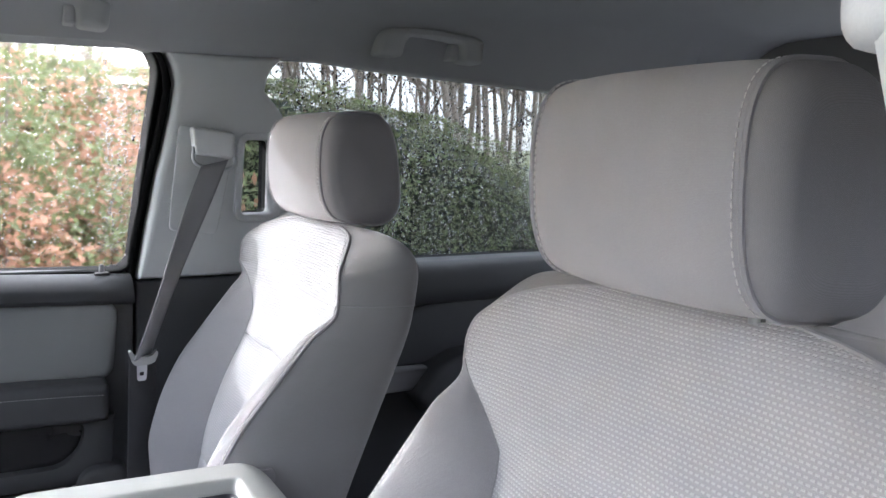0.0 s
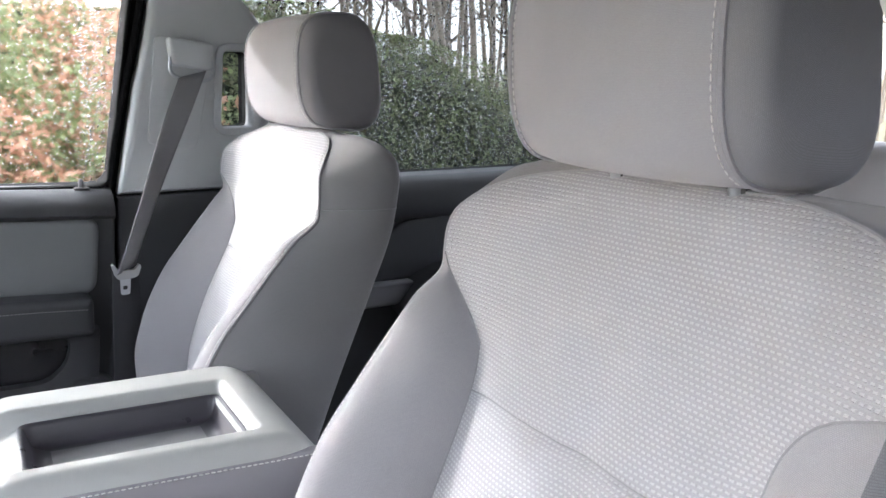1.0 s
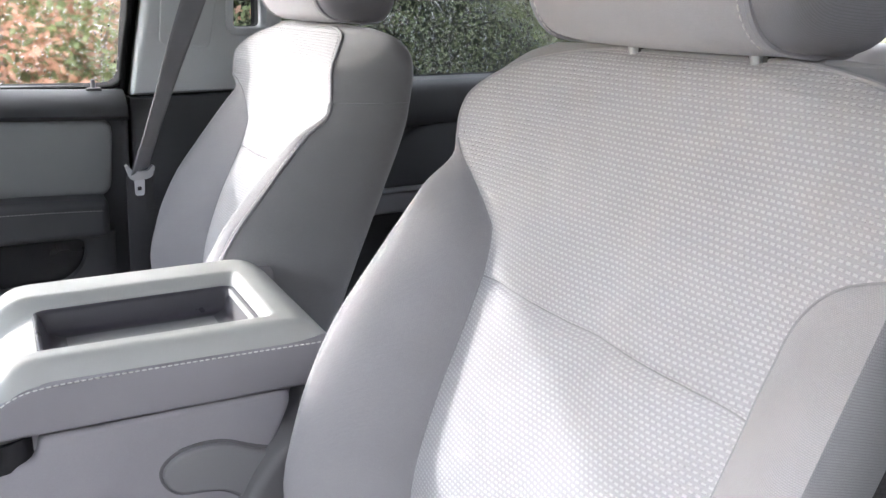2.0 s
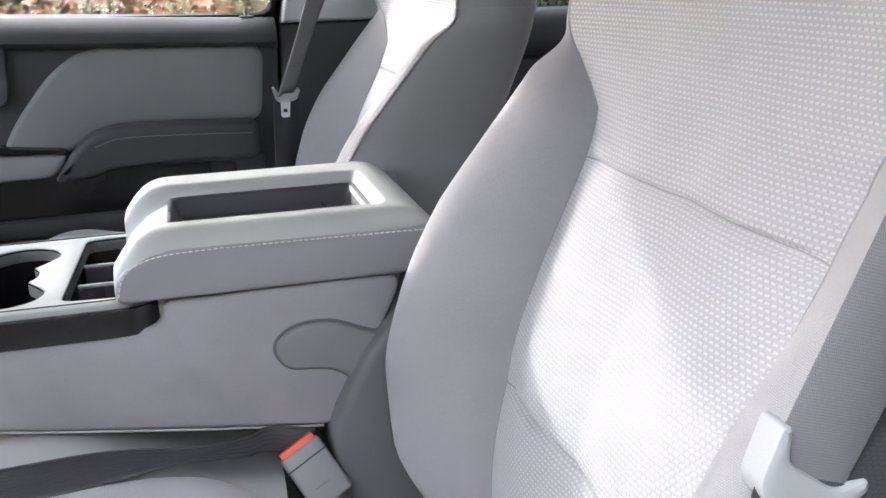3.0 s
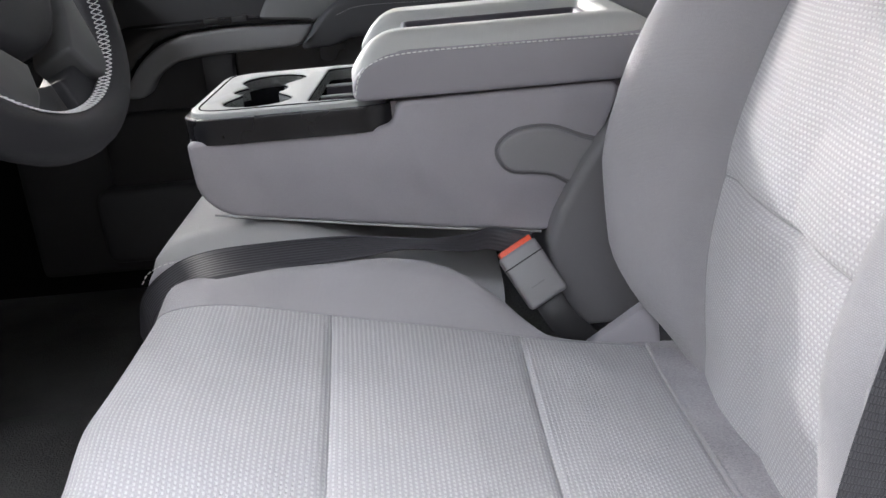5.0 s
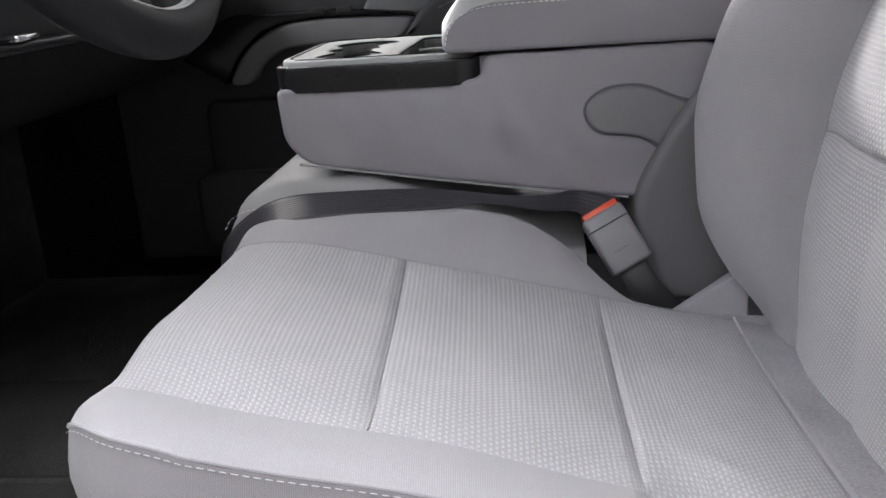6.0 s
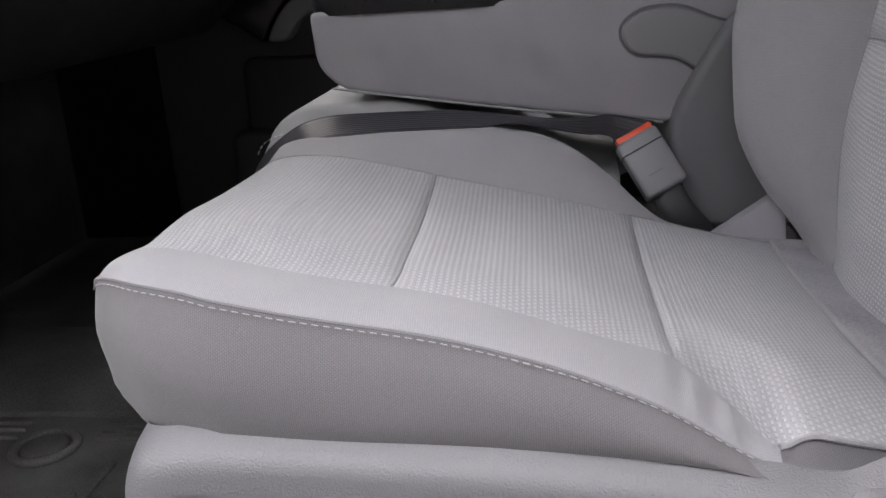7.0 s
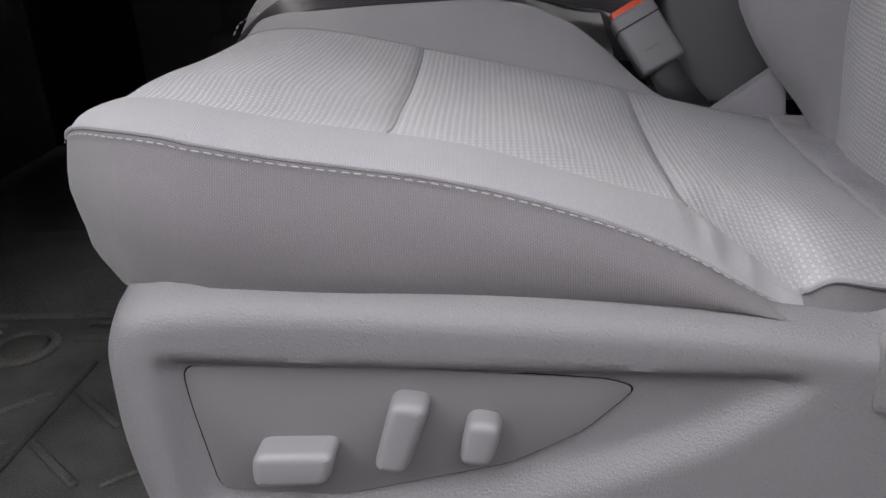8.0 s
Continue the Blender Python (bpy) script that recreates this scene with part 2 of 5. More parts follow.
def spline(points, n):
    """n points on a rounded curve through the points given (Catmull-Rom)."""
    p = np.asarray(points, float)
    q = np.vstack([2 * p[0] - p[1], p, 2 * p[-1] - p[-2]])
    out = []
    for s in np.linspace(0, len(p) - 1 - 1e-9, n):
        i, t = int(s), s - int(s)
        a, b, c, d = q[i], q[i + 1], q[i + 2], q[i + 3]
        out.append(0.5 * (2 * b + (c - a) * t + (2 * a - 5 * b + 4 * c - d) * t * t + (3 * b - a - 3 * c + d) * t**3))
    return np.array(out)


def sheet(name, P, mat, parent=None, label="", close_u=False, caps=False, flip=False, thick=0.0, swap=False, kind=""):
    """A smooth sheet over the grid of points P[i][j], with a map in metres."""
    P = np.asarray(P, float)
    a, b = P.shape[:2]
    verts = P.reshape(-1, 3)
    du = np.zeros((a, b))
    dv = np.zeros((a, b))
    du[1:] = np.cumsum(np.linalg.norm(np.diff(P, axis=0), axis=2), axis=0)
    dv[:, 1:] = np.cumsum(np.linalg.norm(np.diff(P, axis=1), axis=2), axis=1)
    du, dv = du - du[:, b // 2 : b // 2 + 1] * 0, dv - dv[:, b // 2 : b // 2 + 1]
    du = np.repeat(du[:, b // 2 : b // 2 + 1], b, axis=1)
    faces = []
    for i in range(a - 1):
        for j in range(b - 1 + close_u):
            k = (j + 1) % b
            f = (i * b + j, i * b + k, (i + 1) * b + k, (i + 1) * b + j)
            faces.append(f[::-1] if flip else f)
    if caps:
        faces.append(tuple(range(b)) if flip else tuple(range(b))[::-1])
        faces.append(tuple((a - 1) * b + j for j in range(b))[::-1] if flip else tuple((a - 1) * b + j for j in range(b)))
    me = bpy.data.meshes.new(name)
    me.from_pydata(verts.tolist(), [], faces)
    uv = me.uv_layers.new(name="map")
    flat = np.stack([du, dv] if swap else [dv, du], axis=2).reshape(-1, 2)
    idx = np.zeros(len(me.loops), int)
    me.loops.foreach_get("vertex_index", idx)
    uv.data.foreach_set("uv", flat[idx].ravel())
    me.polygons.foreach_set("use_smooth", [True] * len(me.polygons))
    me.materials.append(mat)
    me.set_sharp_from_angle(angle=radians(50))
    ob = new(name, me)
    ob.parent = parent
    if thick:
        so = ob.modifiers.new("thickness", "SOLIDIFY")
        so.thickness, so.offset = thick, 0
    if label:
        tagged(ob, label)
    if kind:
        tagged(ob, kind=kind)
    return ob


def sweep(name, points, section, mat, parent=None, label="", up=(0, 0, 1), closed=False, n=0):
    """A section of (side, up) offsets carried along a line of points."""
    p = spline(points, n) if n else np.asarray(points, float)
    rows = []
    for i in range(len(p)):
        t = p[min(i + 1, len(p) - 1)] - p[max(i - 1, 0)]
        t = t / (np.linalg.norm(t) + 1e-12)
        s = np.cross(t, np.asarray(up, float))
        s = s / (np.linalg.norm(s) + 1e-12)
        u = np.cross(s, t)
        rows.append([p[i] + a * s + b * u for a, b in section])
    return sheet(name, rows, mat, parent, label, close_u=True, caps=True)


def ring(r, n=8, ry=None):
    return [(r * math.cos(2 * math.pi * k / n), (ry or r) * math.sin(2 * math.pi * k / n)) for k in range(n)]


def band(w, h):
    """A flat webbing section with rounded edges."""
    return [(-w / 2, 0), (-w / 2 + h, h / 2), (w / 2 - h, h / 2), (w / 2, 0), (w / 2 - h, -h / 2), (-w / 2 + h, -h / 2)]


def stitches(name, points, mat, parent=None, step=0.0075, length=0.0055, r=0.0007, lift=(0, 0, 0), slant=0.0):
    """A row of single stitches along a line of points."""
    p = np.asarray(points, float) + np.asarray(lift, float)
    d = np.r_[0, np.cumsum(np.linalg.norm(np.diff(p, axis=0), axis=1))]
    bm = bmesh.new()
    s = 0.0
    while s + length < d[-1]:
        a, b = (np.array([np.interp(x, d, p[:, k]) for k in range(3)]) for x in (s, s + length))
        t = (b - a) / np.linalg.norm(b - a)
        u = np.cross(t, (0.3, 0.5, 0.8))
        u /= np.linalg.norm(u)
        w = np.cross(t, u)
        rings = []
        for f, q in ((0, 0.35), (0.2, 1), (0.8, 1), (1, 0.35)):
            c = a + (b - a) * f
            rings.append([bm.verts.new(c + q * r * (math.cos(k * math.pi / 2) * u + math.sin(k * math.pi / 2) * w)) for k in range(4)])
        for x, y in zip(rings, rings[1:]):
            for k in range(4):
                bm.faces.new((x[k], x[(k + 1) % 4], y[(k + 1) % 4], y[k]))
        bm.faces.new(rings[0][::-1])
        bm.faces.new(rings[-1])
        s += step
    return part(name, bm, mat, parent)


def box_bm(x0, x1, y0, y1, z0, z1, r=0.004, seg=2):
    bm = bmesh.new()
    m = Matrix.Translation(((x0 + x1) / 2, (y0 + y1) / 2, (z0 + z1) / 2)) @ Matrix.Diagonal((x1 - x0, y1 - y0, z1 - z0, 1))
    bmesh.ops.create_cube(bm, size=1, matrix=m)
    if r:
        bmesh.ops.bevel(bm, geom=bm.edges[:], offset=r, segments=seg, profile=0.5, affect="EDGES")
    return bm


def inset(poly, d):
    """The outline moved inwards by d."""
    p = np.asarray(poly, float)
    area = 0.5 * np.sum(p[:, 0] * np.roll(p[:, 1], -1) - np.roll(p[:, 0], -1) * p[:, 1])
    e1, e2 = p - np.roll(p, 1, axis=0), np.roll(p, -1, axis=0) - p
    e1, e2 = (e / (np.linalg.norm(e, axis=1)[:, None] + 1e-12) for e in (e1, e2))
    n = np.stack([-(e1[:, 1] + e2[:, 1]), e1[:, 0] + e2[:, 0]], axis=1)
    n /= np.linalg.norm(n, axis=1)[:, None] + 1e-12
    return p + n * d * (1 if area > 0 else -1)


def prism_bm(poly, axis, a, b, r=0.003, seg=2, holes=()):
    """A flat outline (with holes) in the plane across axis, drawn out from a to b, its rim at b rounded by r."""
    bm = bmesh.new()
    put = {"x": lambda u, v, w: (w, u, v), "y": lambda u, v, w: (u, w, v), "z": lambda u, v, w: (u, v, w)}[axis]
    dirn = 1 if b > a else -1
    steps = [(0.0, a)] + ([(r * (1 - math.cos(t)), b - dirn * r * (1 - math.sin(t))) for t in np.linspace(0, math.pi / 2, seg + 1)] if r else [(0.0, b)])
    rims = []
    for k, loop in enumerate((poly, *holes)):
        rows = []
        for d, w in steps:
            q = inset(loop, d if k == 0 else -d) if d else loop
            rows.append([bm.verts.new(put(u, v, w)) for u, v in q])
        for x, y in zip(rows, rows[1:]):
            for m in range(len(x)):
                n = (m + 1) % len(x)
                bm.faces.new((x[m], x[n], y[n], y[m]))
        rims.append((rows[0], rows[-1]))
    for end in (0, 1):
        edges = []
        for pair in rims:
            vs = pair[end]
            for m in range(len(vs)):
                edges.append(bm.edges.get((vs[m], vs[(m + 1) % len(vs)])))
        bmesh.ops.triangle_fill(bm, edges=edges, use_beauty=True)
    return bm


def rounded(poly, r, n=5):
    """The outline with its corners rounded by r."""
    out = []
    p = [np.array(q, float) for q in poly]
    for k in range(len(p)):
        a, b, c = p[k - 1], p[k], p[(k + 1) % len(p)]
        u, v = a - b, c - b
        lu, lv = np.linalg.norm(u), np.linalg.norm(v)
        d = min(r, lu * 0.45, lv * 0.45)
        s, e = b + u / lu * d, b + v / lv * d
        for t in np.linspace(0, 1, n):
            out.append(tuple((1 - t) ** 2 * s + 2 * t * (1 - t) * b + t * t * e))
    return out


def circle(x, y, r, n=24):
    return [(x + r * math.cos(2 * math.pi * k / n), y + r * math.sin(2 * math.pi * k / n)) for k in range(n)]


def smooth(x, a, b):
    t = np.clip((np.asarray(x, float) - a) / (b - a), 0, 1)
    return t * t * (3 - 2 * t)


# ---- the setting: cab floor, roof, walls ----
FLOOR_Z = 0.0
floor = tagged(part("floor", box_bm(-1.50, 1.45, -0.42, 1.30, -0.06, FLOOR_Z, 0.0), CARPET), "black carpeted floor of the truck cab", "floor", kind="structure")
hump = tagged(sheet("floor_tunnel", [[(x, y, 0.035 * (1 - abs((y - 0.58) / 0.16) ** 3) - 0.005) for y in np.linspace(0.42, 0.74, 17)] for x in np.linspace(-1.42, 1.3, 6)], CARPET, swap=True), "black carpeted tunnel along the cab floor", "floor", kind="structure")
roof_rows = []
for x in np.linspace(-1.25, 1.42, 42):
    row = []
    for y in np.linspace(-0.40, 1.27, 41):
        e = min(1.0, min(y + 0.40, 1.27 - y) / 0.20)
        fx = min(1.0, (x + 1.25) / 0.12)
        row.append((x, y, 1.20 + 0.10 * (1 - (1 - e) ** 2.2) - 0.03 * (1 - fx) ** 2 - 0.02 * smooth(x, 0.9, 1.42)))
    roof_rows.append(row)
tagged(sheet("ceiling", roof_rows, HEADLINER, thick=0.012), "grey cloth headliner with rounded edges", "ceiling", kind="structure")
tagged(part("roof_panel", box_bm(-1.27, 1.45, -0.44, 1.32, 1.315, 1.33, 0.0), BODY), "dark painted steel roof panel", "roof", kind="structure")
# back wall with its window
tagged(part("wall_back", prism_bm([(-0.44, -0.05), (1.32, -0.05), (1.32, 1.32), (-0.44, 1.32)], "x", 1.40, 1.45, 0, holes=[rounded([(-0.25, 0.78), (1.13, 0.78), (1.08, 1.16), (-0.20, 1.16)], 0.06)]), TRIM_REAR), "grey trimmed back wall of the cab with a wide window", "wall", kind="structure")
# firewall under the dashboard
tagged(part("wall_front", box_bm(-1.50, -1.42, -0.44, 1.32, -0.06, 0.80, 0.0), CARPET), "black carpeted firewall", "wall", kind="structure")


# passenger side: body between and round the doors, with the openings of the windows cut through
outline = [ (1.42, -0.05), (1.42, 1.30), (-1.27, 1.30), (-1.66, 0.90), (-1.78, 0.82), (-1.78, -0.05)]
front_hole = rounded([(-1.68, 0.825), (-0.099, 0.785), (-0.077, 0.931), (-0.052, 1.08), (-0.036, 1.165), (-0.058, 1.211), (-0.110, 1.212), (-1.30, 1.218)], 0.03)
rear_hole = rounded([(0.215, 0.775), (1.10, 0.775), (1.02, 1.136), (0.828, 1.152), (0.458, 1.177), (0.260, 1.197), (0.198, 1.192), (0.168, 1.155), (0.163, 1.126), (0.195, 1.09), (0.215, 1.05)], 0.02)
mid_hole = rounded([(0.107, 0.886), (0.17, 0.886), (0.175, 1.03), (0.118, 1.03)], 0.010)
tagged(part("wall_passenger_side", prism_bm(outline, "y", 1.34, 1.285, 0.0, holes=[front_hole, rear_hole, mid_hole]), MATTE), "dark steel side of the cab with two window openings", "wall", kind="structure")


# ---- passenger side doors ----
def poly_part(name, poly, y0, y1, mat, parent, r=0.006, round_by=0.02, label="", holes=(), seg=3):
    return part(name, prism_bm(rounded(poly, round_by) if round_by else poly, "y", y0, y1, r, seg, holes), mat, parent, label)


PULL_GREY = material("satin grey plastic", (0.30, 0.305, 0.315), 0.4, grain=900, bump=0.05, vary=0.05)
SHADE_GREY = material("shaded grey plastic", (0.16, 0.156, 0.163), 0.8)


def door_front():
    d = thing("front_door", "charcoal and grey passenger door with padded armrest", "door", kind="structure")
    poly_part("panel", [(-1.15, 0.06), (-0.16, 0.06), (-0.105, 0.50), (-0.095, 0.745), (-1.15, 0.76)], 1.285, 1.225, TRIM_DARK, d, 0.015)
    sheet("upper_cap", [[(x, y, z + 0.04 * (-x - 0.1)) for y, z in ((1.232, 0.728), (1.208, 0.731), (1.200, 0.738), (1.204, 0.752), (1.222, 0.768), (1.24, 0.776), (1.285, 0.782))] for x in np.linspace(-1.15, -0.098, 14)], TRIM_DARK, d, "charcoal window ledge", flip=True, thick=0.004)
    poly_part("insert", [(-0.605, 0.56), (-0.590, 0.592), (-0.563, 0.632), (-0.508, 0.697), (-0.462, 0.731), (-0.414, 0.741), (-0.124, 0.733), (-0.138, 0.590), (-0.40, 0.600), (-0.46, 0.57), (-0.49, 0.555)], 1.24, 1.212, DOOR_GREY, d, 0.012, 0.03, "grey padded cloth panel", seg=4)
    arm = [(-0.518, 0.512), (-0.480, 0.566), (-0.450, 0.592), (-0.401, 0.604), (-0.28, 0.603), (-0.150, 0.596), (-0.152, 0.528), (-0.357, 0.530), (-0.42, 0.526), (-0.452, 0.512)]
    a = poly_part("armrest", arm, 1.24, 1.155, TRIM_DARK, d, 0.014, 0.012, "black padded armrest", seg=4)
    line = spline([(-0.44, 1.1525, 0.572), (-0.39, 1.1525, 0.585), (-0.26, 1.1525, 0.583), (-0.157, 1.1525, 0.578)], 40)
    stitches("armrest_stitching", line, THREAD_GREY, a, 0.006, 0.0042, 0.0005)
    poly_part("pull_strip", [(-0.885, 0.440), (-0.858, 0.487), (-0.836, 0.513), (-0.797, 0.541), (-0.749, 0.558), (-0.66, 0.563), (-0.487, 0.558), (-0.517, 0.515), (-0.691, 0.513), (-0.765, 0.507), (-0.812, 0.480), (-0.835, 0.440)], 1.24, 1.185, PULL_GREY, d, 0.008, 0.02, "silver grey pull strip")
    poly_part("switch_ledge", [(-0.98, 0.50), (-0.90, 0.562), (-0.86, 0.578), (-0.64, 0.580), (-0.50, 0.566), (-0.49, 0.560), (-0.66, 0.566), (-0.751, 0.561), (-0.800, 0.544), (-0.839, 0.515), (-0.861, 0.489), (-0.888, 0.442)], 1.24, 1.182, PLASTIC_BLACK, d, 0.004, 0.004)
    for x in (-0.70, -0.645):
        part("switch", box_bm(x, x + 0.03, 1.18, 1.20, 0.572, 0.584, 0.003), PLASTIC_DARK, d)
    poly_part("pocket", [(-0.95, 0.12), (-0.30, 0.12), (-0.215, 0.40), (-0.95, 0.41)], 1.24, 1.205, PLASTIC_DARK, d, 0.01, 0.03)
    poly_part("pocket_lip", [(-0.98, 0.10), (-0.14, 0.10), (-0.12, 0.44), (-0.20, 0.44), (-0.245, 0.30), (-0.31, 0.265), (-0.98, 0.26)], 1.24, 1.17, TRIM_DARK, d, 0.012, 0.03)
    recess = rounded([(-0.66, 0.435), (-0.235, 0.440), (-0.200, 0.470), (-0.190, 0.522), (-0.66, 0.522)], 0.03)
    part("pocket_surround", prism_bm([(-0.72, 0.405), (-0.150, 0.405), (-0.140, 0.53), (-0.72, 0.53)], "y", 1.24, 1.196, 0.004, 2, [recess]), TRIM_DARK, d)
    part("pocket_back", prism_bm(recess, "y", 1.24, 1.221, 0), PLASTIC_BLACK, d, "black door pocket")
    bez = part("handle_bezel", prism_bm(rounded([(-0.733, 0.648), (-0.578, 0.648), (-0.570, 0.757), (-0.735, 0.757)], 0.018), "y", 1.24, 1.205, 0.006, 2, [rounded([(-0.712, 0.665), (-0.598, 0.665), (-0.596, 0.733), (-0.712, 0.733)], 0.012)]), BEZEL, d, "grey handle bezel")
    part("lever", prism_bm(rounded([(-0.718, 0.672), (-0.60, 0.668), (-0.595, 0.688), (-0.718, 0.690)], 0.006), "y", 1.225, 1.195, 0.005), CHROME, bez, "chrome door lever")
    part("lock_pin", box_bm(-0.152, -0.144, 1.250, 1.258, 0.77, 0.800, 0.003), PLASTIC_MID, d)
    part("lock_pin_base", box_bm(-0.162, -0.134, 1.240, 1.268, 0.772, 0.785, 0.004), PLASTIC_DARK, d)
    # frame round the window and its dark seal
    fr = front_hole
    fo = [tuple(q) for q in inset(front_hole, -0.007)]
    part("window_frame", prism_bm(fo, "y", 1.285, 1.255, 0.004, 2, [fr[::-1]]), MATTE, d, "black window seal")
    return d


door_front()


def door_rear():
    d = thing("rear_door", "charcoal rear door with padded armrest", "door", kind="structure")
    poly_part("panel", [(0.20, 0.06), (1.20, 0.06), (1.22, 0.50), (1.15, 0.74), (0.17, 0.74), (0.16, 0.40)], 1.285, 1.23, TRIM_DARK, d, 0.015)
    sheet("upper_cap", [[(x, y, z) for y, z in ((1.236, 0.675), (1.212, 0.69), (1.206, 0.715), (1.210, 0.74), (1.222, 0.76), (1.24, 0.769), (1.285, 0.774))] for x in np.linspace(0.16, 1.2, 14)], TRIM_DARK, d, "charcoal window ledge", flip=True, thick=0.004)
    poly_part("insert", [(0.36, 0.55), (0.40, 0.62), (0.48, 0.68), (0.60, 0.69), (1.0, 0.69), (1.0, 0.56)], 1.24, 1.217, TRIM_DARK, d, 0.01, 0.03)
    poly_part("armrest", [(0.45, 0.50), (0.50, 0.56), (0.56, 0.585), (0.66, 0.592), (1.0, 0.588), (1.0, 0.50), (0.60, 0.50), (0.50, 0.44)], 1.24, 1.15, TRIM_DARK, d, 0.014, 0.015, seg=4)
    poly_part("pull_strip", [(0.20, 0.555), (0.50, 0.553), (0.46, 0.505), (0.20, 0.50)], 1.24, 1.19, PLASTIC_MID, d, 0.008, 0.01, "silver grey pull strip")
    part("window_frame", prism_bm([tuple(q) for q in inset(rear_hole, -0.005)], "y", 1.285, 1.275, 0.003, 2, [rear_hole[::-1]]), MATTE, d, "black window seal")
    return d


door_rear()


def pane(name, poly, y, mat):
    ob = part(name, prism_bm([tuple(q) for q in inset(poly, -0.012)], "y", y, y + 0.004, 0), mat, None, smooth=False)
    ob.visible_shadow = False
    return tagged(ob, "clear side window glass spotted with rain", "window", kind="structure")


pane("window_1", front_hole, 1.31, GLASS)
pane("window_2", rear_hole, 1.31, GLASS_TINT)
pane("window_3", mid_hole, 1.31, GLASS_TINT)


def pillar():
    """The trim between the two doors, pale above and dark below."""
    rows = []
    p = thing("pillar_trim", "light grey upper trim of the pillar between the doors", "pillar", kind="structure")
    face = [(-0.086, 0.768), (0.20, 0.768), (0.212, 1.055), (0.184, 1.098), (0.162, 1.125), (0.167, 1.15), (0.179, 1.17), (0.197, 1.190), (0.08, 1.192), (-0.026, 1.193), (-0.014, 1.165), (-0.008, 1.135), (-0.015, 1.09), (-0.032, 1.016), (-0.044, 0.974), (-0.066, 0.87)]
    part("upper_trim", prism_bm(face, "y", 1.285, 1.232, 0.016, 4, [mid_hole[::-1]]), TRIM_LIGHT, p)
    part("raised_panel", prism_bm(rounded([(-0.030, 0.86), (0.060, 0.85), (0.102, 1.043), (-0.006, 1.058)], 0.012), "y", 1.24, 1.228, 0.003, 2), TRIM_LIGHT, p)
    part("opening_frame", prism_bm([tuple(q) for q in inset(mid_hole, -0.014)], "y", 1.24, 1.225, 0.004, 2, [mid_hole]), TRIM_LIGHT, p)
    part("lower_trim", prism_bm([(-0.100, 0.0), (0.17, 0.0), (0.17, 0.766), (-0.090, 0.766), (-0.10, 0.5)], "y", 1.285, 1.236, 0.010, 3), TRIM_DARK, p, "charcoal lower trim")
    sweep("door_seal", spline([(-0.118, 1.262, 0.02), (-0.108, 1.262, 0.4), (-0.100, 1.262, 0.77), (-0.034, 1.256, 1.07), (-0.024, 1.252, 1.135), (-0.038, 1.248, 1.19), (-0.085, 1.245, 1.216), (-0.16, 1.243, 1.226), (-0.5, 1.24, 1.236)], 60), ring(0.006), MATTE, p, "black rubber door seal", up=(0, 1, 0.2))
    return p


pillar()
# the headliner's edge over the rear door and the pillar
rows = []
for x in np.linspace(-0.99, 1.2, 90):
    zt = float(cs(x, [-0.99, -0.12, -0.04, 0.24, 0.44, 0.80, 1.0, 1.2], [1.212, 1.206, 1.191, 1.190, 1.174, 1.150, 1.134, 1.118]))
    rows.append([(x, 1.285, zt), (x, 1.240, zt)] + [(x, y, z) for y, z in spline([(1.236, zt), (1.230, zt + 0.006), (1.206, 0.45 * zt + 0.55 * 1.260), (1.16, 1.274), (1.09, 1.304)], 14)])
tagged(sheet("roof_trim", rows, HEADLINER, thick=0.003), "grey cloth edge of the headliner above the doors", "trim", kind="structure")


